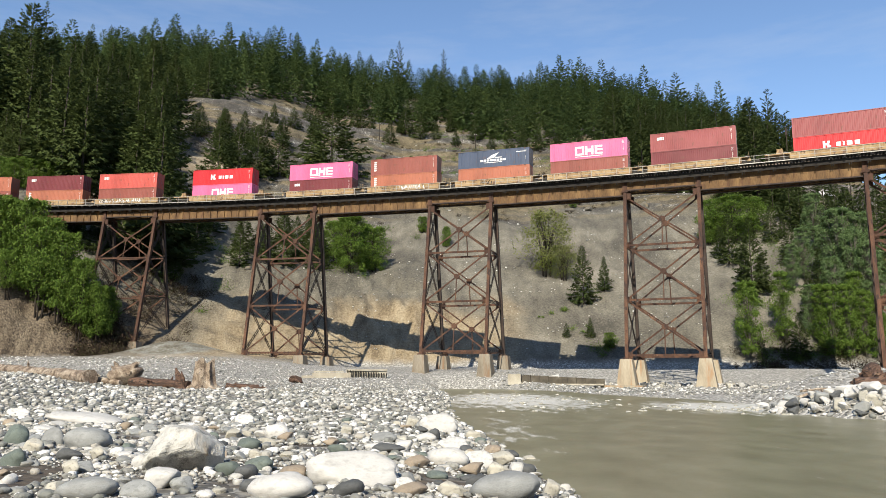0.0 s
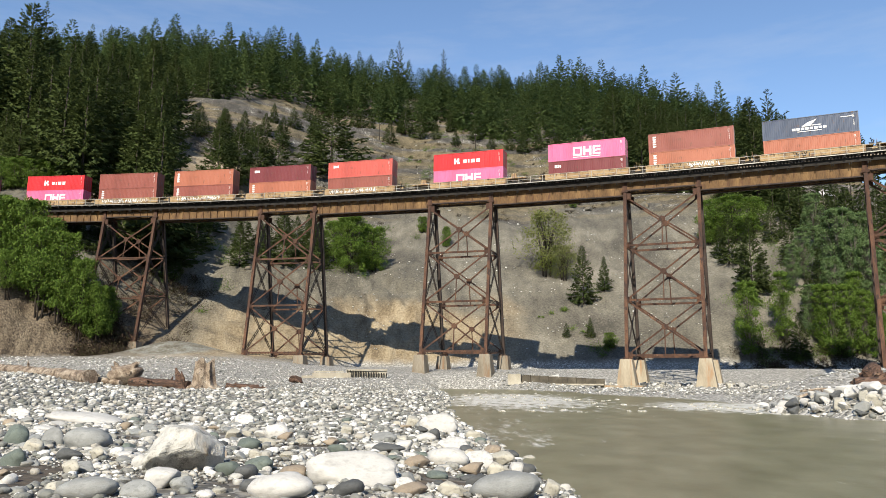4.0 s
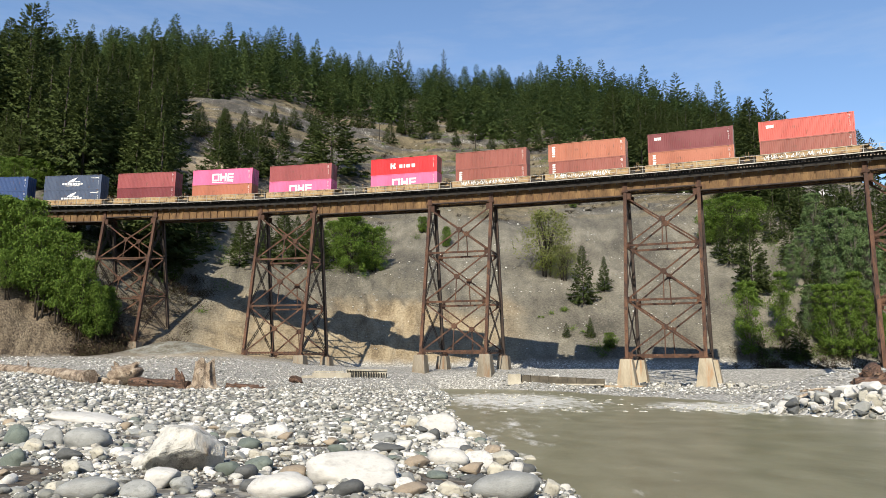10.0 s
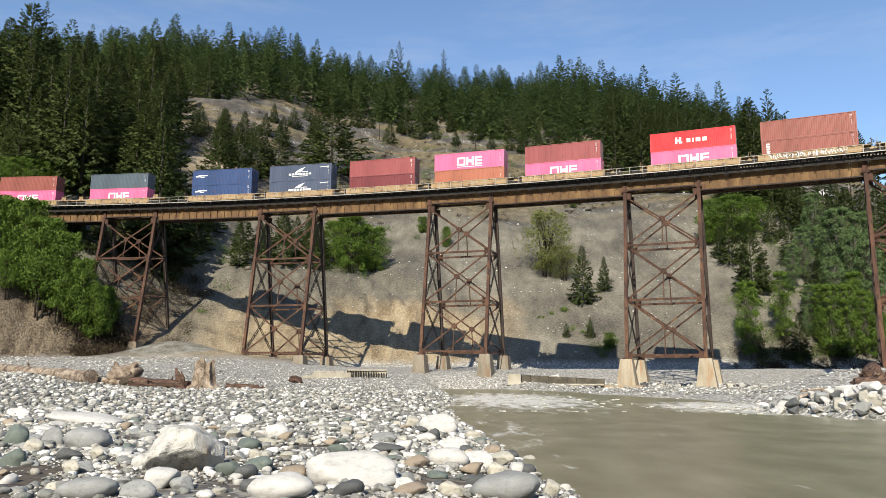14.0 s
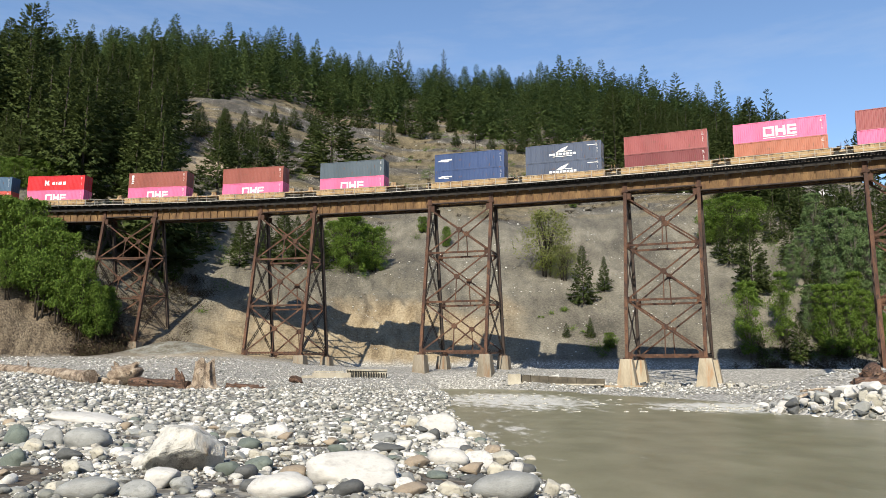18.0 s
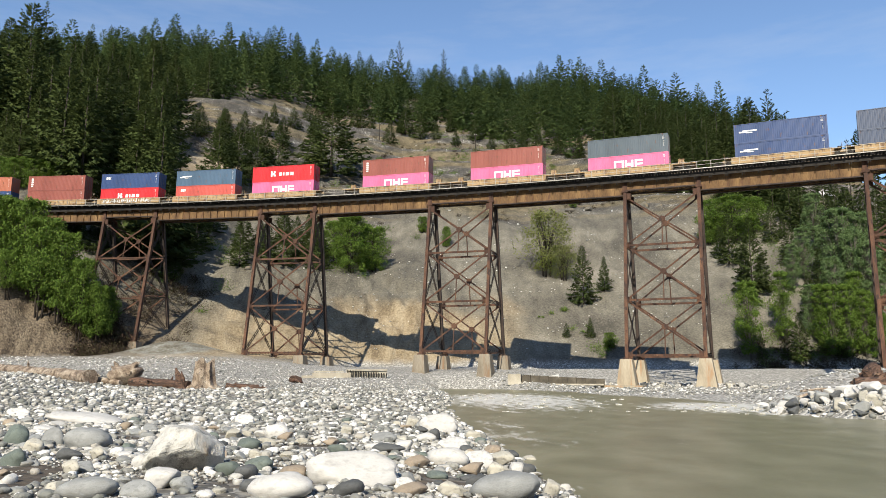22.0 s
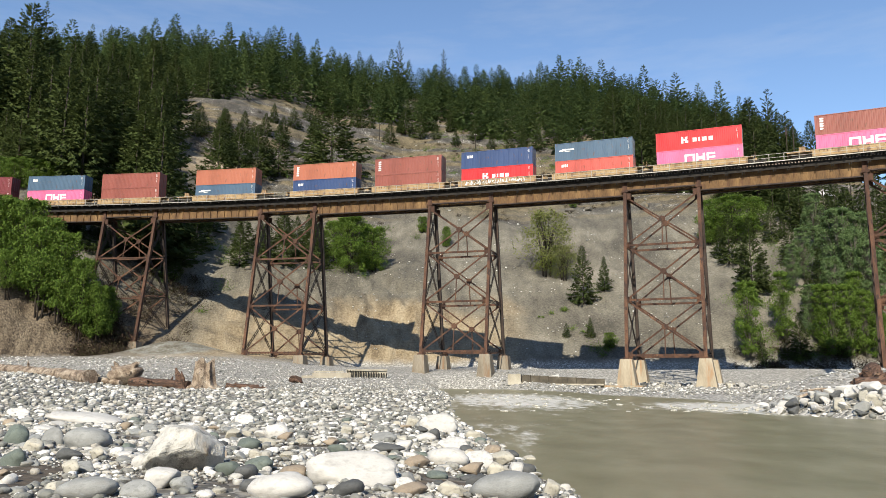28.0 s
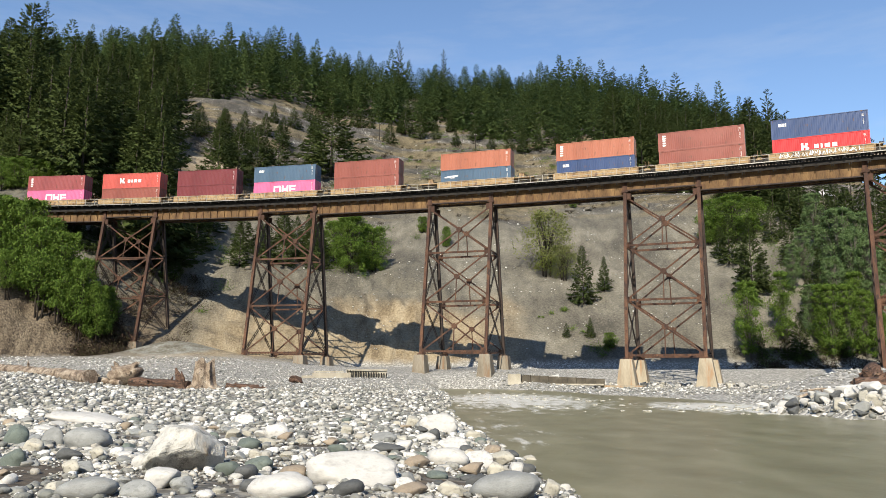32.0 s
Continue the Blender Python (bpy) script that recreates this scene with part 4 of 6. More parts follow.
        for xx in (-0.88, 0.88):
            tr.append(("wheel_set", Build().tube([(xx, -0.83, 0.46), (xx, -0.7, 0.46)], [0.46, 0.46], 20).tube([(xx, 0.7, 0.46), (xx, 0.83, 0.46)], [0.46, 0.46], 20)
                       .tube([(xx, -0.7, 0.46), (xx, 0.7, 0.46)], [0.08, 0.08], 8).data("wheel_set", M_BLACK, True)))
        shared["truck"] = tr
    for name, mesh, label in shared[key]:
        part(name, mesh, None, t, label)
    ends = (-1, 1) if single else (1,)
    for sx in ends:
        tk = part("truck", Build().box(0, 0, 0.82, 0.5, 0.6, 0.2), M_BLACK, t, "black rail truck")
        tk.matrix_basis = Matrix.Translation((sx * (length / 2 - (1.9 if single else 0.0)), 0, 0))
        for name, mesh in shared["truck"]:
            part(name, mesh, None, tk)
    # painted scrawls along the sill: plain strokes
    for mat, lo, hi, dens in ((M_WHITE, rng.uniform(-6.2, 0), rng.uniform(1.5, 6.2), 0.9), (M_BLACK, rng.uniform(-6, 1), 0, 0.7), (M_TEAL, rng.uniform(-6, 4), 0, 0.8)):
        if not scrawled or rng.random() < (0.5 if mat is M_TEAL else 0.1):
            continue
        hi = hi or lo + 2.0
        b = Build()
        x = lo
        while x < hi:
            if rng.random() < dens:
                w, z0, z1 = rng.uniform(0.04, 0.14), rng.uniform(0.42, 0.8), rng.uniform(0.75, 1.25)
                sk = rng.uniform(-0.3, 0.3)
                b.add([(x, -1.485, z0), (x + w, -1.485, z0), (x + w + sk, -1.485, z1), (x + sk, -1.485, z1), (x, -1.475, z0), (x + w, -1.475, z0), (x + w + sk, -1.475, z1), (x + sk, -1.475, z1)],
                      [(0, 1, 2, 3), (7, 6, 5, 4), (0, 4, 5, 1), (1, 5, 6, 2), (2, 6, 7, 3), (3, 7, 4, 0)])
            x += rng.uniform(0.06, 0.2)
        if b.v:
            tagged(part("scrawl", b, mat, t, "spray-painted scrawl"), kind="stuff")
    return t


B, K, W, N = ("blocks",), ("bars",), ("bird",), ("stack",)
STACKS = [  # place at the start, upper box, marks, lower box, marks
    (63.18, "rose", (), "red", K), (43.48, "rose", ("small",), "dark", ()), (27.77, "pink", B, "brown", ()), (12.08, "navy", W, "orange", ()),
    (-4.0, "brown", N, "orange", N), (-19.76, "pink", B, "dark", ("small",)), (-39.57, "red", K, "pink", B), (-59.39, "coral", ("small",), "brown", ()),
    (-75.09, "dark", ("small",), "orange", N), (-90.71, "orange", N, "brown", N), (-106.58, "brown", (), "brown", N), (-122.17, "red", K, "pink", B),
    (-141.99, "rose", (), "pink", B), (-157.79, "pink", B, "orange", ()), (-173.65, "rose", (), "dark", ()), (-189.44, "navy", W, "navy", W),
    (-205.29, "blue", ("swoosh",), "blue", ("swoosh",)), (-226.9, "slate", (), "pink", B), (-246.48, "brown", (), "pink", B), (-266.25, "brown", N, "pink", B),
    (-288.0, "red", K, "pink", B), (-303.75, "steel", ("swoosh",), "coral", ("small",)), (-319.7, "blue", ("small",), "red", K), (-335.5, "brown", N, "brown", ()),
    (-351.37, "orange", N, "blue", ("small",)), (-371.23, "orange", (), "steel", ("swoosh",)), (-391.16, "brown", (), "brown", ()), (-407.12, "steel", ("small",), "pink", B),
    (-422.92, "dark", (), "dark", ()), (-438.85, "coral", K, "brown", ()), (-454.96, "rose", N, "pink", B)]
SINGLES = {0, 6, 17, 18, 19, 25}
SCRAWLED = {3, 4, 7, 8, 9, 10, 22}
TRAIN = []
train_rng = random.Random(5)
for i, (s, cu, mu, cl, ml) in enumerate(STACKS):
    gap = 19.8 if i in SINGLES else 15.8
    first = i not in SINGLES and (i == len(STACKS) - 1 or i + 1 in SINGLES or STACKS[i][0] - STACKS[i + 1][0] > 18)
    TRAIN.append((well_car(gap, i in SINGLES, train_rng, i in SCRAWLED), s, RAIL_TOP))
    if first:
        tk = part("truck", Build().box(0, 0, 0.82, 0.5, 0.6, 0.2), M_BLACK, TRAIN[-1][0], "black rail truck")
        tk.matrix_basis = Matrix.Translation((-gap / 2, 0, 0))
        for name, mesh in shared["truck"]:
            part(name, mesh, None, tk)
    TRAIN.append((container(cl, ml, False), s, -BOX_H))
    TRAIN.append((container(cu, mu, True), s, 0.004))


# ---- stones of the gravel bar ----
def ball(level):
    bm = bmesh.new()
    bmesh.ops.create_icosphere(bm, subdivisions=level, radius=1)
    v = np.array([p.co for p in bm.verts])
    f = np.array([[k.index for k in t.verts] for t in bm.faces])
    bm.free()
    return v, f


BALLS = {k: ball(k) for k in (1, 2, 3, 5)}


def stone_shape(seed, level, cuts=0, lump=0.22, deep=(0.42, 0.8)):
    """A water-worn stone, or with cuts an angular block, of radius about 1."""
    rng = np.random.RandomState(seed)
    v, f = BALLS[level]
    v = v.copy()
    v = np.sign(v) * np.abs(v) ** 0.86
    off = rng.uniform(-40, 40, 3)
    bend = np.array([noise.noise(Vector(p * 0.9 + off)) + 0.45 * noise.noise(Vector(p * 2.1 + off)) for p in v])
    v = v * (1 + lump * bend)[:, None]
    for _ in range(cuts):
        d = rng.normal(size=3)
        d /= np.linalg.norm(d)
        h = rng.uniform(*deep)
        over = np.maximum(v @ d - h, 0)
        v = v - over[:, None] * d * 0.96
    if level > 2:
        fine = np.array([noise.noise(Vector(p * 5 + off)) + 0.5 * noise.noise(Vector(p * 11 + off)) for p in v])
        v = v * (1 + 0.035 * fine)[:, None]
    return v, f


def stone_paint(name, c, var=0.3, fleck=0.72):
    lo, hi = tuple(x * (1 - var) for x in c), tuple(min(0.85, x * (1 + var)) for x in c)
    return surface(name, [(0.25, lo), (0.5, c), (0.75, hi)], 1.6, 0.88, 0, 0.45, 11, (tuple(x * fleck for x in c), 3.5, 0.5, 0.7), island=0.25, depth=0.04)


STONE_COLOURS = dict(white=stone_paint("white_stone", (0.53, 0.515, 0.485), 0.2, 0.7), cream=stone_paint("cream_stone", (0.43, 0.405, 0.34), 0.22, 0.6), grey=stone_paint("grey_granite", (0.27, 0.275, 0.265)),
                     dark=stone_paint("dark_slate", (0.085, 0.088, 0.088)), green=stone_paint("green_grey_stone", (0.13, 0.155, 0.135)), tan=stone_paint("tan_stone", (0.29, 0.235, 0.175)))
STONE_WORDS = dict(white="smooth white river boulder lying on wet silt", cream="rounded cream river stone among cobbles", grey="rounded grey granite stone on the river bar",
                   dark="dark slate stone lying among pale cobbles", green="green-grey rounded river stone on the bar", tan="warm tan river stone among grey cobbles")
KEY_STONES = dict(
    white=[(-11.3, 23.77, 2.3, 0.34), (-1.37, 11.73, 1.28, 0.50), (-3.92, 10.75, 0.61, 0.27), (-2.22, 10.41, 0.88, 0.29), (-14.68, 26.45, 0.68, 0.32), (-10.32, 19.86, 0.75, 0.16), (-5.10, 12.98, 0.27, 0.21), (-0.13, 23.46, 1.04, 0.60), (-0.86, 17.06, 0.51, 0.26), (0.08, 14.89, 0.77, 0.32), (0.72, 15.15, 0.54, 0.32), (1.33, 13.84, 0.33, 0.30), (-4.12, 18.96, 0.58, 0.33), (-5.96, 23.06, 0.52, 0.33), (-9.04, 33.30, 0.43, 0.35), (-0.46, 19.85, 0.52, 0.21), (0.23, 18.65, 0.70, 0.28)],
    cream=[(-1.07, 24.87, 0.54, 0.41), (1.25, 16.54, 0.57, 0.29), (0.98, 22.78, 0.72, 0.36), (-8.27, 15.46, 0.44, 0.29), (-6.38, 14.20, 0.37, 0.23), (-3.50, 14.61, 0.37, 0.21), (-2.64, 20.64, 0.39, 0.26), (-5.80, 12.02, 0.34, 0.23), (1.02, 13.73, 0.48, 0.31), (1.67, 12.23, 0.30, 0.27), (2.19, 19.62, 0.37, 0.24), (0.17, 11.19, 0.50, 0.22)],
    grey=[(-7.50, 16.07, 0.89, 0.46), (-8.40, 16.53, 0.50, 0.40), (-5.80, 12.42, 0.58, 0.22), (-4.60, 9.89, 0.71, 0.26), (-3.94, 9.99, 0.47, 0.21), (-3.58, 10.75, 0.39, 0.22), (0.87, 11.14, 0.96, 0.38), (-1.50, 19.23, 0.65, 0.22), (-0.57, 12.35, 0.37, 0.19)],
    dark=[(-6.82, 14.09, 0.42, 0.19), (-3.09, 11.87, 0.45, 0.21), (0.56, 12.15, 0.40, 0.21), (-0.61, 22.64, 0.32, 0.20), (-0.29, 20.66, 0.4, 0.3), (1.69, 19.36, 0.41, 0.23), (-1.17, 16.65, 0.69, 0.20), (-1.37, 10.77, 0.53, 0.21)],
    green=[(-7.36, 13.18, 0.45, 0.28), (-9.34, 16.63, 0.63, 0.48), (-3.32, 12.07, 0.45, 0.26), (-3.06, 12.78, 0.48, 0.24), (-4.18, 16.23, 0.57, 0.24), (-2.08, 15.48, 0.47, 0.27), (-1.08, 14.98, 0.45, 0.09), (-0.13, 12.86, 0.39, 0.12)],
    tan=[(-2.32, 11.72, 0.51, 0.24), (-2.51, 17.30, 0.39, 0.20), (-0.50, 14.22, 0.56, 0.24), (1.21, 19.03, 0.47, 0.23), (0.52, 13.52, 0.51, 0.25), (-0.47, 10.98, 0.58, 0.20)],
)
stone_meshes = {}
for c in STONE_COLOURS:
    for k in range(3):
        v, f = stone_shape(100 + k + 7 * len(stone_meshes), 3, cuts=(2, 5, 8)[k] if c != "white" else (0, 1, 2)[k], lump=0.26)
        stone_meshes[c, k] = arrays("stone", v, f, STONE_COLOURS[c], True)
stone_rng = random.Random(11)


def put_stone(mesh, x, y, w, d, h, turn, label, group, sink=0.3, name="river_stone", cat="stone"):
    ob = new(name, mesh)
    z = max(float(ground_z(x, y)), -0.25)
    ob.matrix_world = Matrix.Translation((x, y, z + h * (0.5 - sink))) @ Matrix.Rotation(turn, 4, "Z") @ Matrix.Rotation(stone_rng.uniform(-0.12, 0.12), 4, "Y") @ Matrix.Diagonal((w / 2, d / 2, h / 2, 1))
    return tagged(ob, label, cat, group)


placed = []
for c, rows in KEY_STONES.items():
    for k, (x, y, w, h) in enumerate(rows):
        put_stone(stone_meshes[c, k % 3], x, y + w * 0.2, w * 1.03, w * stone_rng.uniform(0.65, 0.9), h * 1.25, stone_rng.uniform(-0.15, 0.15), STONE_WORDS[c], "stones of the gravel bar", 0.22)
        placed.append((x, y, w / 2))


def boulder():
    """The large pale angular boulder, undercut at the front."""
    v, f = BALLS[5]
    v = v.copy()
    v = np.sign(v) * np.abs(v) ** 0.8
    for d, h in (((-0.75, -0.35, 0.55), 0.62), ((0.5, -0.58, -0.64), 0.44), ((0.85, -0.3, 0.3), 0.62), ((0.82, -0.4, -0.42), 0.6), ((-0.25, -0.62, 0.74), 0.6), ((0.5, 0.1, 0.85), 0.62), ((-0.9, 0.1, -0.4), 0.7), ((0.75, -0.5, -0.4), 0.66),
                 ((0.3, -0.9, 0.2), 0.7), ((-0.1, 0, 1), 0.6)):
        d = np.array(d) / np.linalg.norm(d)
        v = v - np.maximum(v @ d - h, 0)[:, None] * d * 0.97
    crag = np.array([noise.noise(Vector((p[0] * 2 + 9, p[1] * 2, p[2] * 2))) * 0.09 + noise.noise(Vector((p[0] * 9, p[1] * 5, p[2] * 5))) * 0.035 + noise.noise(Vector(p * 16)) * 0.014 for p in v])
    v = v * (1 + crag)[:, None]
    mat = surface("pale_banded_boulder", [(0.3, (0.2, 0.195, 0.18)), (0.43, (0.44, 0.425, 0.385)), (0.7, (0.63, 0.61, 0.56))], 2.4, 0.9, 0, 0.9, 9, ((0.45, 0.31, 0.16), 1.3, 0.6, 0.76), (1.6, 1, 0.8), depth=0.06)
    ob = new("boulder", arrays("boulder", v, f, mat, False))
    x, y = -4.25, 12.7
    ob.matrix_world = Matrix.Translation((x, y, float(ground_z(x, y)) + 0.33)) @ Matrix.Rotation(0.12, 4, "Y") @ Matrix.Diagonal((0.67, 0.6, 0.58, 1))
    tagged(ob, "large pale angular boulder with orange stain on silt", "boulder")


boulder()
placed.append((-4.25, 12.7, 0.75))

weights = ("white", "cream", "grey", "grey", "dark", "green", "white", "cream", "tan", "grey")
count = 0
while count < 230:
    y = 8.5 + 17 * stone_rng.random() ** 1.1
    x = stone_rng.uniform(-0.66 * y - 0.5, 2.0)
    w = stone_rng.uniform(0.2, 0.46) * (1.1 if y > 15 else 0.85)
    d = float(river_distance(np.array([x]), np.array([y]))[0])
    if d < -0.15 or any((x - a) ** 2 + (y - b) ** 2 < (r + w * 0.4) ** 2 for a, b, r in placed):
        continue
    c = stone_rng.choice(weights)
    put_stone(stone_meshes[c, stone_rng.randrange(3)], x, y, w, w * stone_rng.uniform(0.6, 0.95), w * stone_rng.uniform(0.4, 0.72), stone_rng.uniform(0, 6.28), STONE_WORDS[c].replace("smooth white river boulder lying on wet silt", "smooth white river cobble on the bar"), "stones of the gravel bar")
    placed.append((x, y, w / 2))
    count += 1


def stone_field(name, label, bands, inside, mat, seed, angular=False):
    """Thousands of stones too many to count, as one mesh."""
    rng = np.random.RandomState(seed)
    vs, fs, k = [], [], 0
    for y0, y1, n, lo, hi, level in bands:
        shapes = [stone_shape(seed + 31 * j, level, cuts=6 if angular or j % 4 else 0, lump=0.3) for j in range(8)]
        y = y0 + (y1 - y0) * rng.rand(n) ** 0.9
        x0, x1 = inside
        x = x0(y) + (x1(y) - x0(y)) * rng.rand(n)
        keep = (river_distance(x, y) > -0.25) & ((wave_noise(x, y, 2.2, 41) > -0.16) | (y > 20) | (rng.rand(n) < 0.12))
        x, y = x[keep], y[keep]
        z = ground_z(x, y)
        size = lo * (hi / lo) ** (rng.rand(len(x)) ** 1.6)
        for i in range(len(x)):
            v, f = shapes[rng.randint(8)]
            a = rng.uniform(0, 6.28)
            s = size[i] / 2 * np.array([1, rng.uniform(0.6, 1), rng.uniform(0.32, 0.66)])
            p = v * s
            ca, sa = math.cos(a), math.sin(a)
            tilt = rng.uniform(-0.25, 0.25)
            p = np.stack([p[:, 0], p[:, 1] - p[:, 2] * tilt, p[:, 2] + p[:, 1] * tilt], 1)
            p = np.stack([p[:, 0] * ca - p[:, 1] * sa, p[:, 0] * sa + p[:, 1] * ca, p[:, 2]], 1)
            vs.append(p + np.array([x[i], y[i], z[i] + s[2] * rng.uniform(0.15, 0.75)]))
            fs.append(f + k)
            k += len(v)
    ob = new(name, arrays(name, np.concatenate(vs), np.concatenate(fs), mat))
    return tagged(ob, label, "gravel", kind="stuff")


stone_field("cobble_field", "grey and white rounded river cobbles covering the bar", [(7.5, 18, 9000, 0.03, 0.12, 1), (7.5, 14, 4200, 0.04, 0.23, 2), (14, 24, 7500, 0.05, 0.33, 2), (24, 34, 4200, 0.08, 0.42, 2), (34, 70, 11000, 0.11, 0.55, 1), (70, 113, 8000, 0.14, 0.42, 1)],
            (lambda y: -0.66 * y - 2, lambda y: np.interp(y, [0, 13, 35, 70, 113], [2.6, 2.4, 1.0, 1.4, 8])), M_STONE, 3)
stone_field("far_bank_stones", "white and grey stones along the far bank", [(66, 96, 1500, 0.2, 0.5, 1), (96, 118, 2000, 0.2, 0.75, 1)],
            (lambda y: np.interp(y, [66, 100, 128], [19, 14, -2]), lambda y: 0.55 * y), M_STONE, 23, True)
stone_field("right_bank_stones", "pale broken stones covering the right bank", [(31, 46, 1500, 0.12, 0.5, 1), (46, 66, 1900, 0.12, 0.45, 1)], (lambda y: np.interp(y, [31, 36, 42, 66], [24, 19, 17, 24]), lambda y: y * 0.62 + 3), M_STONE, 57, True)
stone_field("slope_rubble", "loose grey and tan stones scattered over the bare slopes", [(153, 200, 1100, 0.2, 0.8, 1), (210, 335, 1300, 0.3, 1.2, 1)],
            (lambda y: -0.2 * y, lambda y: 0.36 * y), M_STONE, 77, True)


# ---- trees ----
def conifer_shape(seed, branches, per, width, size, bare=0.04, droop=0.45, ragged=0.2):
    """Crown of a conifer of height 1: needle sprays along drooping branches that circle a dense core. Returns vertices, triangles and normals."""
    rng = np.random.RandomState(seed)
    zb = bare + (0.975 - bare) * ((np.arange(branches) + rng.rand(branches)) / branches) ** 0.95
    ab = 2.39996 * np.arange(branches) + rng.normal(size=branches) * 0.25

    def outline(z):
        return width * (1 - z) ** 0.95 * np.minimum(1, 0.6 + 3.2 * (z - bare))
    side = 1 + ragged * np.sin(ab * 2 + zb * 17 + seed) + rng.uniform(-ragged, ragged, branches)
    reach = outline(zb) * side + 0.012
    slope = -droop + (droop + 0.5) * zb + rng.normal(size=branches) * 0.1
    i = np.repeat(np.arange(branches), per)
    n = len(i)
    u = 0.2 + 0.8 * rng.rand(n) ** 0.62
    a, z, r = ab[i] + rng.normal(size=n) * 0.05, zb[i], reach[i] * u
    p = np.stack([np.cos(a) * r, np.sin(a) * r, z + slope[i] * r + 0.3 * r * u + rng.normal(size=n) * 0.004], 1)
    radial = np.stack([np.cos(a), np.sin(a), slope[i]], 1)
    across = np.stack([-np.sin(a), np.cos(a), np.zeros(n)], 1)
    way = radial * 0.75 + across * (rng.choice((-1, 1), n) * rng.uniform(0.2, 1.0, n) * (1.2 - u))[:, None] + np.stack([np.zeros(n), np.zeros(n), rng.uniform(-0.55, 0.15, n)], 1)
    wide = across * rng.normal(size=n)[:, None] + np.stack([np.zeros(n), np.zeros(n), rng.uniform(0.3, 1.3, n)], 1)
    wide /= np.linalg.norm(wide, axis=1)[:, None]
    L = (size * rng.uniform(0.6, 1.4, n) * (0.22 + 0.78 * (1 - z)))[:, None]
    v = np.stack([p - way * L * 0.4 + wide * L * 0.34, p + way * L * 0.95, p - way * L * 0.4 - wide * L * 0.34], 1).reshape(-1, 3)
    nr = np.stack([np.cos(a) * 0.8, np.sin(a) * 0.8, 0.2 + 0.45 * u], 1) + rng.normal(size=(n, 3)) * 0.2
    # the leader at the top
    v = np.concatenate([v, [(0.003, 0, 0.95), (-0.003, 0.002, 0.95), (0, 0, 1.02)]])
    return v, np.arange(3 * n + 3).reshape(-1, 3), np.concatenate([np.repeat(nr, 3, 0), [(0, -1, 0.3)] * 3])


CONIFERS = [conifer_shape(40 + k, 240, 26, (0.25, 0.29, 0.22, 0.265, 0.305, 0.25)[k], 0.034, droop=(0.45, 0.55, 0.3, 0.5, 0.4, 0.6)[k]) for k in range(6)]
FAR_CONIFERS = [conifer_shape(60 + k, 95, 14, (0.225, 0.26, 0.2, 0.24, 0.28, 0.215)[k], 0.05) for k in range(6)]
RAGGED = [conifer_shape(70 + k, 70, 40, (0.21, 0.24)[k], 0.034, 0.1, 0.25, 0.45) for k in range(2)]
# near crowns take the needle copy that has shade in its colour
crown_meshes = [arrays("crown", v, f, M_NEAR_NEEDLE, normals=nr) for v, f, nr in CONIFERS + RAGGED]
trunk_mesh = Build().tube([(0, 0, -0.03), (0, 0, 0.3), (0, 0, 0.97)], [0.011, 0.008, 0.0015], 7).data("trunk", M_BARK, True)
tree_rng = random.Random(21)


def conifer(x, y, h, kind=None, fat=1.0, label="dark green conifer standing on the wooded hillside", group="conifers of the hillside"):
    z = float(ground_z(x, y))
    m = Matrix.Translation((x, y, z - 0.1)) @ Matrix.Rotation(tree_rng.uniform(0, 6.28), 4, "Z") @ Matrix.Diagonal((h * fat, h * fat, h, 1))
    t = thing("conifer", m, label, "tree", group)
    part("trunk", trunk_mesh, None, t)
    part("crown", crown_meshes[tree_rng.randrange(6) if kind is None else kind], None, t)


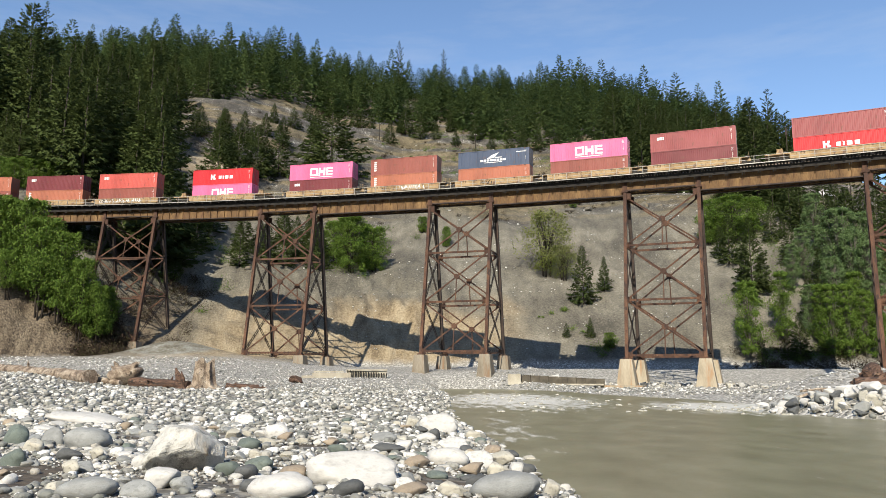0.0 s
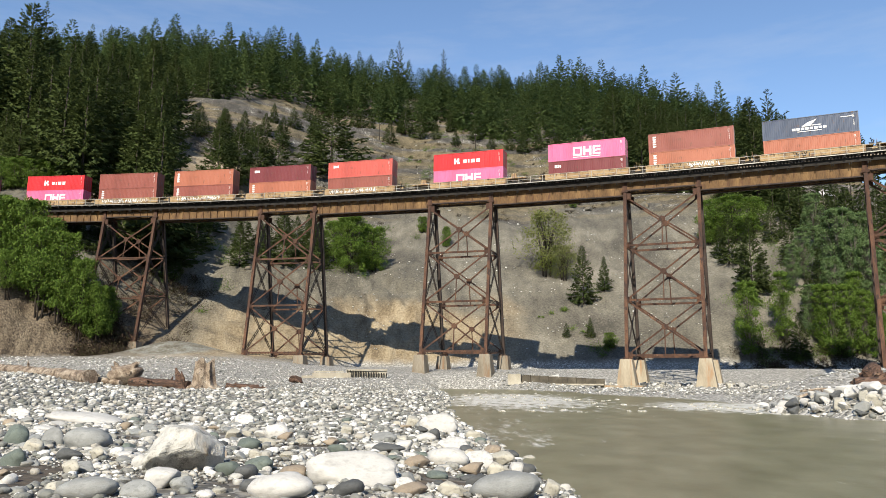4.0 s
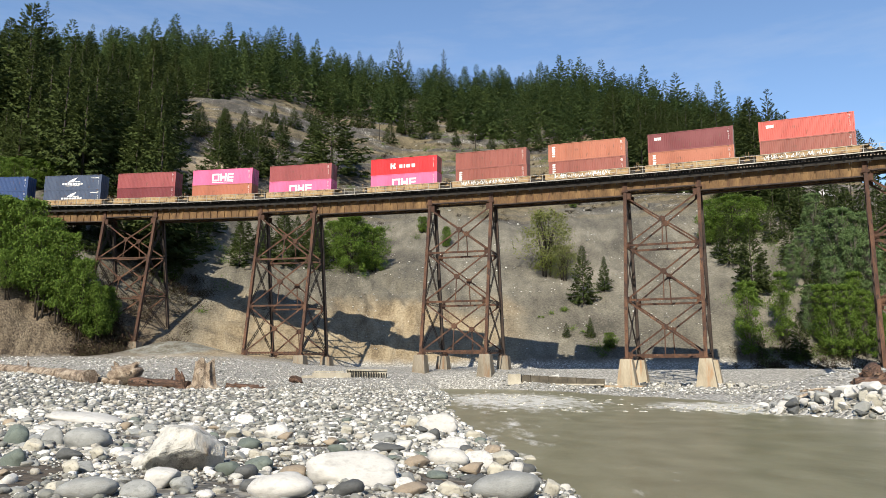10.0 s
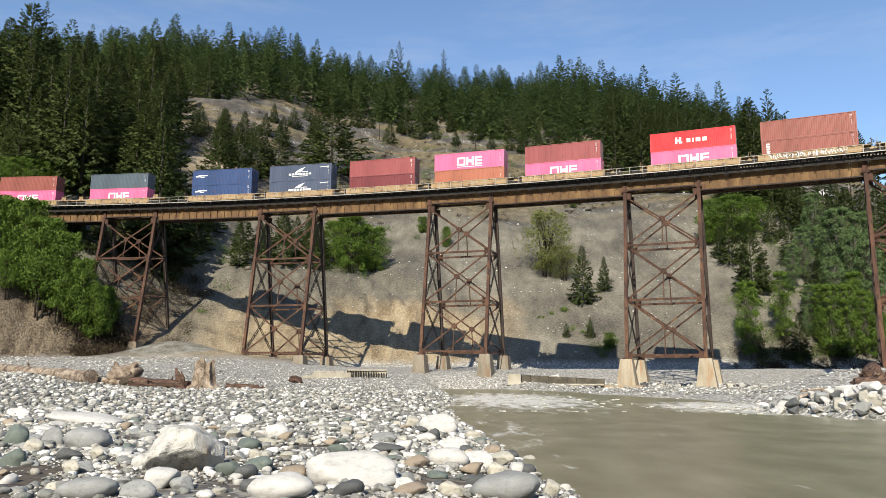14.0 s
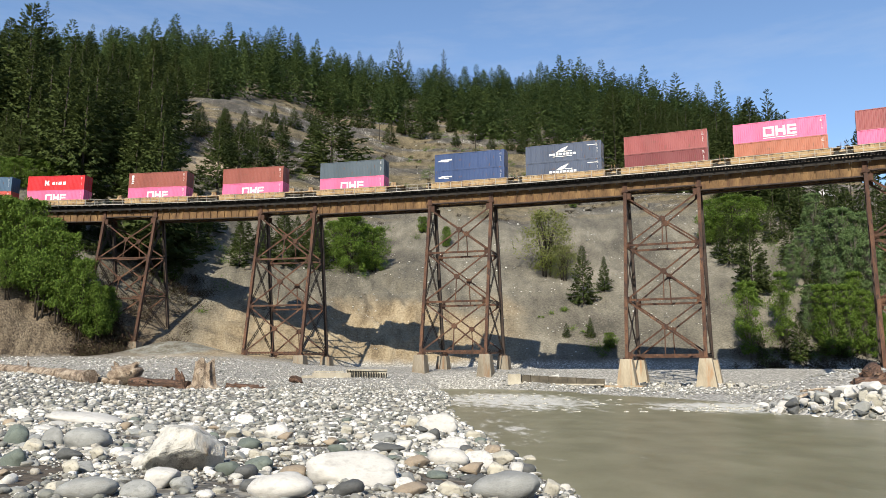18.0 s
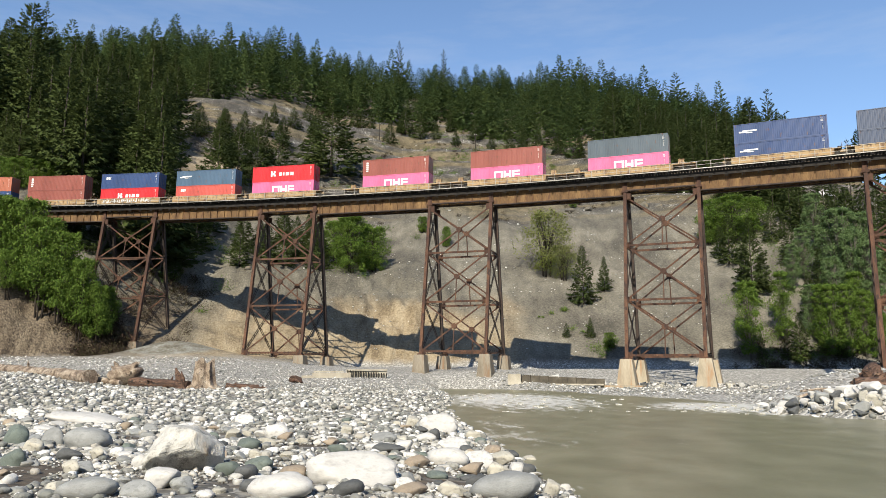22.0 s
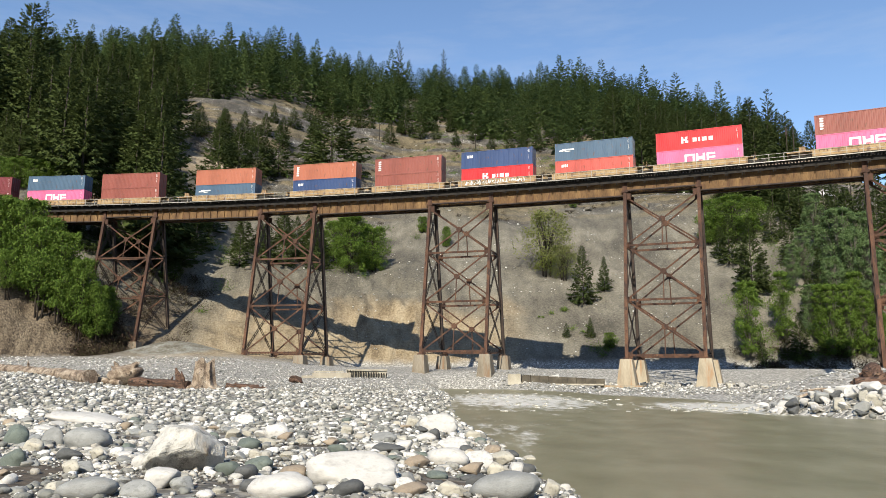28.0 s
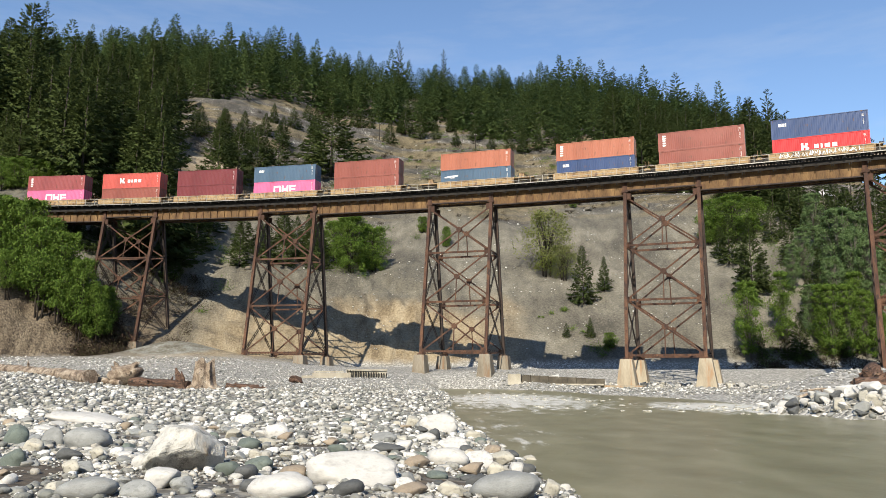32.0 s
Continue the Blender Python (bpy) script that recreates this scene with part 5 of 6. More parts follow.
def broadleaf_shape(seed, leaves, wide, tall_crown, lobes, leaf, stems=1, bottom=0.12, puff=1.0):
    """Limbs and leaves of a broad-leaved tree about 10 m high."""
    rng = np.random.RandomState(seed)
    wood = Build()
    prng = random.Random(seed)
    centres = []
    for i in range(lobes):
        a, r = rng.uniform(0, 6.28), wide * math.sqrt(rng.rand()) * 0.75
        z = 10 * (bottom + (1 - bottom) * rng.rand() ** tall_crown)
        shrink = 1 - 0.55 * abs(z / 10 - 0.45) * 1.6
        centres.append((math.cos(a) * r * shrink, math.sin(a) * r * shrink, min(z, 9.0), wide * puff * rng.uniform(0.24, 0.42) * max(shrink, 0.4)))
    for s in range(stems):
        a = 6.28 * s / stems
        bx, by = (math.cos(a) * 0.4, math.sin(a) * 0.4) if stems > 1 else (0, 0)
        tx, ty = bx * 3.5 + prng.uniform(-0.4, 0.4), by * 3.5 + prng.uniform(-0.4, 0.4)
        wood.tube([(bx, by, -0.6), (bx + (tx - bx) * 0.3, by + (ty - by) * 0.3, 3), (tx, ty, 8.6)], [0.13, 0.085, 0.015], 7)
    for cx, cy, cz, r in centres:
        wood.tube([(cx * 0.12, cy * 0.12, max(0.6, cz * 0.5)), (cx * 0.6, cy * 0.6, cz * 0.82), (cx, cy, cz)], [0.03, 0.02, 0.006], 5)
    vs, fs, ns = [], [], []
    per = leaves // lobes
    for cx, cy, cz, r in centres:
        d = rng.normal(size=(per, 3))
        d /= np.linalg.norm(d, axis=1)[:, None]
        rad = r * (0.55 + 0.55 * rng.rand(per) ** 0.6) * (1 + 0.35 * np.sin(d[:, 0] * 5 + cx) * np.cos(d[:, 2] * 4 + cy))
        p = np.array([cx, cy, cz]) + d * rad[:, None] * np.array([1, 1, 0.85])
        nrm = d + rng.normal(size=(per, 3)) * 0.7 + np.array([0, 0, 0.4])
        nrm /= np.linalg.norm(nrm, axis=1)[:, None]
        t = np.cross(nrm, rng.normal(size=(per, 3)))
        t /= np.linalg.norm(t, axis=1)[:, None] + 1e-9
        u = np.cross(nrm, t)
        s = leaf * rng.uniform(0.6, 1.3, per)[:, None]
        q = np.stack([p - t * s - u * s * 0.45, p + t * s - u * s * 0.45, p + u * s], 1)
        base = sum(len(a) for a in vs)
        vs.append(q.reshape(-1, 3))
        ns.append(np.repeat(d + nrm * 0.7 + np.array([0, 0, 0.25]), 3, 0))
        fs.append(base + np.arange(3 * per).reshape(-1, 3))
    v = np.concatenate(vs)
    f = np.concatenate(fs)
    ok = v[f].reshape(len(f), 9)[:, 2::3].min(1) > 0.05
    return wood, v, f[ok], np.concatenate(ns)


def leafy(seed, leaf_mat, wood_mat, *a, **k):
    wood, v, f, nr = broadleaf_shape(seed, *a, **k)
    return wood.data("trunk", wood_mat, True), arrays("crown", v, f, leaf_mat, normals=nr)


AIRY = [leafy(99 + k, M_WILLOW, M_BARK, 6500, 4.6, 0.8, 90, 0.1, 5, 0.1, 0.85) for k in range(2)]
MAPLES = [leafy(80 + k, M_LEAF, M_BARK, 13000, 4.6, 0.85, 150, 0.12, 3, 0.05, 0.62) for k in range(3)]
BANK_MAPLES = [leafy(84 + k, M_LEAF, M_BARK, 15000, 4.4, 0.9, 170, 0.11, 5, 0.2, 0.62) for k in range(3)]
BIRCHES = [leafy(90 + k, M_LEAF, M_BIRCH, 10000, 2.5, 0.8, 100, 0.095, 1, 0.08, 0.8) for k in range(3)]
POPLARS = [leafy(95 + k, M_SAGE, M_BIRCH, 14000, 2.3, 0.85, 150, 0.075, 1, 0.06, 0.7) for k in range(3)]


def broadleaf(kind, x, y, h, fat, label, group, name="broadleaf_tree"):
    z = float(ground_z(x, y))
    k = h / 10
    wood, crown = kind[tree_rng.randrange(len(kind))]
    t = thing(name, Matrix.Translation((x, y, z)) @ Matrix.Rotation(tree_rng.uniform(0, 6.28), 4, "Z") @ Matrix.Diagonal((k * fat, k * fat, k, 1)), label, "tree", group)
    part("trunk", wood, None, t)
    part("crown", crown, None, t)


# single trees on the bare slope under and above the line
for x, y, h in [(31.8, 169.5, 13.6), (37.1, 171.7, 8.3), (26.2, 160.2, 3.3), (31.2, 159.7, 4.3)]:
    conifer(x, y, h, fat=1.1, label="young spruce growing on the bare scree slope", group="spruces on the scree")
for x, y, h in [(-36.5, 238, 25.5), (-61.4, 198.6, 19.8), (-57.8, 205, 19), (-54.8, 214.7, 17.2), (-50.7, 224, 17), (-54, 221.6, 12.5), (-49, 279, 11.5), (-65.6, 217.8, 17.4), (-44, 246, 17), (-69, 226, 12)]:
    conifer(x, y, h, fat=1.85 if h > 25 else 1.2, label="broad dark fir on the scree above the railway", group="firs above the line")
for x, y, h in [(-16.9, 322.8, 13.2), (-7, 330, 10), (3.3, 325.5, 10.6), (-37.6, 307.8, 10.6), (18.2, 352, 8.6), (36.3, 318, 9.6), (-76.3, 222, 9.1), (-34.7, 308.3, 8.3), (-21.7, 295.5, 9.6), (-19.2, 322.8, 7.4), (-9.7, 314, 11.7), (-3, 309, 7.7), (5.4, 304, 7.4), (13.6, 308, 9.5), (20.1, 301, 7.5), (27.1, 293, 7.8), (32.5, 290, 11), (38, 289, 8.9), (-31.6, 313.1, 8.2), (45, 284, 9), (52, 276, 10), (-49.2, 330, 8.4)]:
    conifer(x, y, h, fat=1.3, label="bushy young fir on the bare upper slope", group="firs above the line")
for x, y, h in [(-72.6, 238.5, 8.8), (-65.8, 239.2, 11.7), (-60.7, 231.8, 10.0), (-63.1, 256.9, 9.5), (-56.2, 253.8, 10.8), (-57.7, 278.7, 9.2), (-55.5, 295.9, 8.5), (-64.0, 220.1, 9.8), (-37.7, 277.7, 10.6), (-63.8, 271.7, 8.3), (-77.8, 231.5, 9.9)]:
    conifer(x, y, h, fat=1.35, label="bushy dark fir on the bare slope above the line", group="firs above the line")
for x, y, h in [(66.6, 172.6, 12.1), (64.9, 156.7, 16.9), (79.0, 177.7, 9.4), (89.4, 162.8, 20.5), (65.9, 139.5, 9.0), (87.7, 166.3, 15.7), (92.1, 161.0, 20.0), (97.6, 165.5, 17.3), (66.0, 176.7, 7.8), (65.6, 162.2, 7.7), (67.5, 157.4, 8.7), (78.6, 167.9, 10.1), (73.4, 149.8, 9.4), (63.8, 140.3, 5.4), (59.8, 142.0, 4.5), (78.6, 141.2, 8.7), (83.0, 144.5, 8.9), (79.5, 157.0, 9.9), (72.9, 138.7, 5.5), (82.3, 179.0, 5.8), (91.2, 184.2, 8.2)]:
    conifer(x, y, h, fat=1.05, label="spruce among pale poplars on the river bank", group="spruces of the bank")
for x, y, h, f in [(-22, 177.4, 14.5, 1.0), (-17.2, 182.8, 12, 1.0), (-26, 180.4, 11.5, 1.0), (-20, 186, 11, 1.0), (-5.7, 206.4, 4.8, 1.1), (39.7, 223.5, 3.2, 1.2), (0.9, 199.2, 5.9, 0.7), (34.3, 155.5, 3.5, 1.3)]:
    broadleaf(MAPLES, x, y, h, f, "bright green leafy clump rooted in the eroded slope", "leafy clumps of the slope", "leafy_shrub")
broadleaf(AIRY, 25.5, 182.4, 16.7, 1.25, "airy yellow-green willow on the scree slope", "willows of the scree", "willow_tree")
broadleaf(AIRY, 29.2, 180, 9, 1.4, "airy yellow-green willow on the scree slope", "willows of the scree", "willow_tree")
for x, y, h, f in [(-75.5, 126.5, 14.5, 0.9), (-71.5, 127, 16, 0.85), (-67.8, 126, 17.6, 0.75), (-64.8, 127, 17, 0.68), (-61.6, 127.5, 14.5, 0.66), (-59.2, 128.5, 11.5, 0.66), (-64, 128.5, 11, 0.8), (-59.5, 129, 10, 0.8), (-69, 129, 11, 0.9), (-78, 128, 13, 0.9), (-82, 128, 15, 0.9), (-60, 133.5, 9, 0.9), (-72.0, 123.7, 8.5, 0.95), (-70.2, 126.5, 8.7, 0.95), (-67.3, 127.9, 9.3, 0.95), (-64.9, 129.7, 8.9, 0.95), (-62.0, 130.5, 7.9, 0.95)]:
    broadleaf(BANK_MAPLES, x, y, h, f, "dense bright green maple clump on the river bank", "maples of the bank", "maple_tree")
for x, y, h in [(-77.5, 144, 5.6), (-74.2, 143.2, 7.8), (-71.3, 145.2, 6.2), (-68.3, 147.1, 6.9), (-67.2, 152.1, 7.1), (-64.4, 154, 7.2), (-60.7, 153.9, 8.3), (-57.6, 154, 9.5), (-79.2, 143.1, 5.6), (-57.2, 159.1, 10.5), (-62.2, 161.5, 7.6), (-57.3, 165.6, 6.4), (-71, 152, 7), (-75, 150, 7), (-56.5, 161, 12), (-60, 158, 13), (-64, 159, 12), (-56, 168, 11), (-58.5, 174, 10), (-61.5, 170, 11), (-55.5, 178, 8), (-68, 158, 12)]:
    conifer(x, y, h, fat=1.5, label="dense dark fir growing on the slope under the bridge", group="firs under the bridge")
for x, y, h, f in [(-93.7, 160.8, 7.5, 1.2), (-90.1, 161.1, 7, 1.2), (-86.4, 162.4, 7.6, 1.2), (-82.5, 164, 6.5, 1.2), (-97, 161, 8, 1.2)]:
    broadleaf(MAPLES, x, y, h, f, "bright green leafy maple behind the railway", "maples above the line", "maple_tree")
for x, y, h in [(67.7, 184.2, 10.7), (71.7, 182.0, 12.5), (77.2, 184.1, 9.8), (91.6, 202.4, 5.1), (66.0, 183.2, 6.9)]:
    broadleaf(MAPLES, x, y, h, 1.15, "bright yellow-green maple at the head of the bank", "maples of the right bank", "maple_tree")
for x, y, h in [(57.9, 142.8, 16.5), (65.2, 144.2, 14.3), (71.4, 138.3, 14.9), (74.0, 137.9, 15.2), (77.7, 139.0, 13.5), (71.0, 140.8, 13.1), (79.5, 144.5, 13.5), (79.6, 138.7, 12.8)]:
    broadleaf(BIRCHES, x, y, h, 0.85, "bright green birch with pale stem on the bank", "birches of the bank", "birch_tree")
for x, y, h in [(85.1, 169.2, 15.9), (82.5, 153.8, 21.7), (73.9, 157.4, 11.2), (81.5, 157.4, 16.2), (83.3, 150.6, 19.0), (76.4, 146.2, 15.4), (84.6, 147.7, 18.6), (70.5, 143.7, 11.1), (89.5, 157.8, 18.8), (78.3, 161.4, 12.8)]:
    broadleaf(POPLARS, x, y, h, 0.95, "tall poplar with pale sage-green leaves on the bank", "poplars", "poplar_tree")


for x, y, h in [(-40.6, 170.5, 10.5), (-37.1, 172.4, 12.4), (-35.7, 180.9, 10.5), (-32.2, 179.6, 13.7), (-44, 178, 9), (-29.6, 176.7, 11.4), (-47.5, 176, 12), (-40, 186, 11), (-33, 187, 11), (-46, 168, 10)]:
    conifer(x, y, h, fat=1.15, label="dark fir rooted at the head of the eroded slope", group="firs above the line")


# ---- forest ----
def forest():
    rng = np.random.RandomState(9)
    step = 7.0
    X, Y = np.meshgrid(np.arange(-290, 215, step), np.arange(112, 440, step))
    x = X.ravel() + rng.uniform(-0.48, 0.48, X.size) * step
    y = Y.ravel() + rng.uniform(-0.48, 0.48, X.size) * step
    b = y - toe(x)
    wob = 14 * wave_noise(x, y, 24, 31)
    edge_l = np.interp(y, [150, 184, 198, 300], [-43, -57, -73, -114]) + 0.5 * wob
    # the bare apron ends higher up on the left than on the right
    top = np.interp(x, [-120, -60, 0, 45, 60, 75, 90], [150, 176, 172, 140, 112, 80, 40]) + wob
    right = np.interp(y, [120, 160, 230, 280], [60, 66, 88, 62]) + 0.4 * wob
    ok = ((x < edge_l) & (b > 16)) | (b > top) | ((x > right) & (b > np.where(x < 105, 66, 34)))
    ok &= (b < 290) & ~((x < -60) & (y < 147)) & ~((np.abs(x / y + 0.327) < 0.022) & (y < 235))
    ok &= np.abs(x) < 0.68 * y + 12
    ok &= ~((x / y > 0.455) & (b > 55) & (rng.rand(len(x)) < 0.9))
    # big trees stand apart on the near left flank
    big = (x < -38) & (y < 250)
    ok &= ~big | (rng.rand(len(x)) < 0.4)
    # the railway's own shelf stays clear
    for s0, sg in ((S_LEFT + 8, -1), (S_RIGHT - 2, 1)):
        px, py, pz, a = line(s0)
        u = ((x - px) * math.cos(a) + (y - py) * math.sin(a)) * sg
        w = np.abs(-(x - px) * math.sin(a) + (y - py) * math.cos(a))
        ok &= ~((u > -30) & (w < 9))
    near = np.array([min(math.hypot(px - line(s)[0], py - line(s)[1]) for s in range(-110, 112, 4)) for px, py in zip(x[ok], y[ok])])
    x, y = x[ok], y[ok]
    x, y = x[near > 9], y[near > 9]
    keep = rng.rand(len(x)) < 0.86
    x, y = x[keep], y[keep]
    h = rng.uniform(13, 23.5, len(x)) * (1 + 0.22 * (rng.rand(len(x)) < 0.12))
    h *= np.where((x < -38) & (y < 250), 1.36, 1.0) * np.where(x / y > 0.455, 0.75, np.interp(x, [-140, -90, 0, 40, 90], [1.06, 1.0, 1.05, 1.0, 1.06]))
    order = np.argsort(y)
    x, y, h = x[order], y[order], h[order]
    for i in range(min(180, len(x))):
        conifer(x[i], y[i], h[i], fat=rng.uniform(1.0, 1.4))
    vs, fs, ns, k = [], [], [], 0
    z = ground_z(x, y)
    for i in range(min(180, len(x)), len(x)):
        v, f, nr = FAR_CONIFERS[rng.randint(6)]
        a, fat = rng.uniform(0, 6.28), h[i] * rng.uniform(0.95, 1.4)
        ca, sa = math.cos(a) * fat, math.sin(a) * fat
        vs.append(np.stack([v[:, 0] * ca - v[:, 1] * sa + x[i], v[:, 0] * sa + v[:, 1] * ca + y[i], v[:, 2] * h[i] + z[i] - 0.2], 1))
        ns.append(np.stack([(nr[:, 0] * ca - nr[:, 1] * sa) / fat, (nr[:, 0] * sa + nr[:, 1] * ca) / fat, nr[:, 2]], 1))
        fs.append(f + k)
        k += len(v)
    ob = new("forest", arrays("forest", np.concatenate(vs), np.concatenate(fs), M_NEEDLE, normals=np.concatenate(ns)))
    tagged(ob, "dense dark green conifer forest covering the upper hillside", "forest", kind="stuff")


forest()
for x, y, h, f in [(-190.8, 338, 37.5, 0.85), (-116, 345, 22, 1), (-105, 350, 22.5, 1), (-97, 355, 23.5, 1), (-79, 366, 22, 0.9), (-24.2, 392, 34, 0.75), (0.3, 398, 31, 0.8), (74.3, 372, 25, 1.1), (88, 368, 25, 1.1), (135.6, 300, 33, 1.0), (117.6, 230, 20, 1.0), (105.9, 190, 20, 0.8), (112.6, 190, 21, 0.9)]:
    conifer(x, y, h, 6 + int(abs(x)) % 2, fat=f, label="tall ragged fir rising above the ridge", group="tall firs of the ridge")
for x, y, h, f in [(-160, 340, 25, 0.9), (-146, 345, 23, 1)]:
    conifer(x, y, h, 6 + int(abs(x)) % 2, fat=f, label="tall ragged fir rising above the ridge", group="tall firs of the ridge")

for x, y, h in [(107.9, 232, 23.9), (110.5, 233, 22.2), (110.7, 228, 18.8), (114.3, 225, 20.4), (107.4, 236, 22.6), (113.5, 236, 19), (104.5, 240, 21)]:
    conifer(x, y, h, 4, fat=1.0, label="dark fir at the end of the wooded ridge", group="tall firs of the ridge")

for x, y, h in [(-107.3, 176.9, 14.4), (-103.8, 174.0, 12.0), (-101.4, 173.3, 14.8)]:
    conifer(x, y, h, 1, fat=1.2, label="broad dark fir beside the railway cutting", group="firs above the line")


def undergrowth(name, label, spots, mat, seed, leaf=0.16):
    """Low brush, too dense to count: loose leaves over bare twigs."""
    rng = np.random.RandomState(seed)
    vs, fs, k = [], [], 0
    for x0, x1, y0, y1, n, hi in spots:
        for _ in range(n):
            x, y = rng.uniform(x0, x1), rng.uniform(y0, y1)
            z = float(ground_z(x, y))
            h = hi * rng.uniform(0.35, 1)
            m = int(130 * h)
            p = rng.normal(size=(m, 3)) * np.array([0.55 * h, 0.55 * h, 0.32 * h]) + np.array([x, y, z + 0.5 * h])
            p[:, 2] = np.maximum(p[:, 2], ground_z(p[:, 0], p[:, 1]) + 0.05)
            t, u = rng.normal(size=(m, 3)), rng.normal(size=(m, 3))
            t /= np.linalg.norm(t, axis=1)[:, None]
            u /= np.linalg.norm(u, axis=1)[:, None]
            s = leaf * rng.uniform(0.6, 1.5, m)[:, None]
            vs.append(np.stack([p - t * s, p + u * s * 0.7, p + t * s], 1).reshape(-1, 3))
            fs.append(np.arange(3 * m).reshape(-1, 3) + k)
            k += 3 * m
    ob = new(name, arrays(name, np.concatenate(vs), np.concatenate(fs), mat))
    tagged(ob, label, "undergrowth", kind="stuff")


M_BRUSH = surface("dry_brush", [(0.1, (0.025, 0.016, 0.013)), (0.45, (0.055, 0.036, 0.028)), (0.7, (0.06, 0.06, 0.026)), (0.9, (0.12, 0.085, 0.06))], 0.1, 0.9, 0, 0, 20, island=0.6, through_light=0.15)
undergrowth("dry_brush", "tangled dry brown brush along the river bank", [(-66, -54, 123, 131, 40, 2.0), (-65, -56.5, 129, 136, 60, 2.6), (54, 92, 134, 146, 90, 2.0), (-66, -48, 140, 160, 60, 2.8), (-78, 66, 212, 330, 330, 1.1)], M_BRUSH, 5)
undergrowth("green_brush", "low green shrubs along the banks and slopes", [(58, 95, 138, 158, 60, 2.6), (70, 105, 160, 205, 70, 3.0), (-30, 70, 236, 330, 150, 2.0), (-50, 0, 196, 230, 14, 2.0), (-62, -46, 150, 176, 16, 2.6), (27, 33, 160, 163, 3, 1.2), (20, 27, 166, 168, 6, 1.0), (30, 36, 153, 157, 5, 2.0), (-30, -14, 174, 188, 10, 2.6)], M_LEAF, 6)


# ---- riprap and mound on the right bank ----
rip_rng = random.Random(31)
rip_meshes = []
for k, c in enumerate(("white", "white", "grey", "white", "dark", "white", "cream", "grey", "white")):
    v, f = stone_shape(300 + k, 3, cuts=9, lump=0.35, deep=(0.34, 0.62))
    rip_meshes.append((c, arrays("block", v, f, STONE_COLOURS[c], False)))
bank = [(18.2, 44.5), (18.5, 41.5), (19.5, 36.8), (22.5, 34.6), (26, 33.2), (31, 31.2)]
for i in range(190):
    k = rip_rng.uniform(0, len(bank) - 1.001)
    (ax, ay), (bx, by) = bank[int(k)], bank[int(k) + 1]
    u = k - int(k)
    back = rip_rng.uniform(-0.3, 4.6)
    x, y = ax + (bx - ax) * u + back * 0.35, ay + (by - ay) * u + back * 0.95
    c, mesh = rip_rng.choice(rip_meshes)
    w = rip_rng.uniform(0.5, 1.3) * (1.0 if back > 0.5 else 0.8)
    put_stone(mesh, x, y, w, w * rip_rng.uniform(0.7, 1), w * rip_rng.uniform(0.55, 0.85), rip_rng.uniform(0, 6.28), {"white": "white angular riprap block on the river bank", "cream": "cream angular riprap block on the bank",
              "grey": "grey angular riprap block on the bank", "dark": "dark wet riprap block at the waterline"}[c], "riprap blocks", 0.15, "riprap_block", "rock")

# pale blocks along the far bank
for i in range(150):
    u = rip_rng.random()
    x = 15 + 36 * u + rip_rng.uniform(-1, 1)
    y = 113 - 14 * u + rip_rng.uniform(-1.5, 6.5)
    if float(river_distance(np.array([x]), np.array([y]))[0]) < 0.3:
        continue
    c, mesh = rip_rng.choice(rip_meshes)
    w = rip_rng.uniform(0.45, 1.5)
    put_stone(mesh, x, y, w, w * rip_rng.uniform(0.7, 1), w * rip_rng.uniform(0.55, 0.85), rip_rng.uniform(0, 6.28), {"white": "white angular riprap block on the far bank", "cream": "cream angular riprap block on the far bank",
              "grey": "grey angular riprap block on the far bank", "dark": "dark riprap block on the far bank"}[c], "riprap blocks", 0.15, "riprap_block", "rock")


# rock breaking through the scree
M_OUTCROP = surface("grey_brown_outcrop_rock", [(0.25, (0.055, 0.052, 0.045)), (0.5, (0.12, 0.112, 0.095)), (0.75, (0.2, 0.19, 0.165))], 0.8, 0.92, 0, 1.0, 9, ((0.17, 0.14, 0.095), 1.3, 0.5, 0.65), depth=0.15)
outcrop_meshes = []
for k in range(4):
    v, f = stone_shape(340 + k, 3, cuts=22, lump=0.8)
    outcrop_meshes.append(arrays("rock", v, f, M_OUTCROP, False))
for x, y, w in [(38.4, 221.1, 4.3), (43.7, 221.7, 4.0), (57.2, 208.8, 4.7), (61.2, 208.6, 3.8), (-43.8, 172.5, 3.1), (-40.9, 170.6, 2.8), (-43.3, 166.4, 2.5)]:
    put_stone(rip_rng.choice(outcrop_meshes), x, y, w, w * 0.9, w * 0.75, rip_rng.uniform(0, 6.28), "grey-brown fractured rock breaking through the scree", "rocks of the cliff", 0.47, "rock_outcrop", "rock")


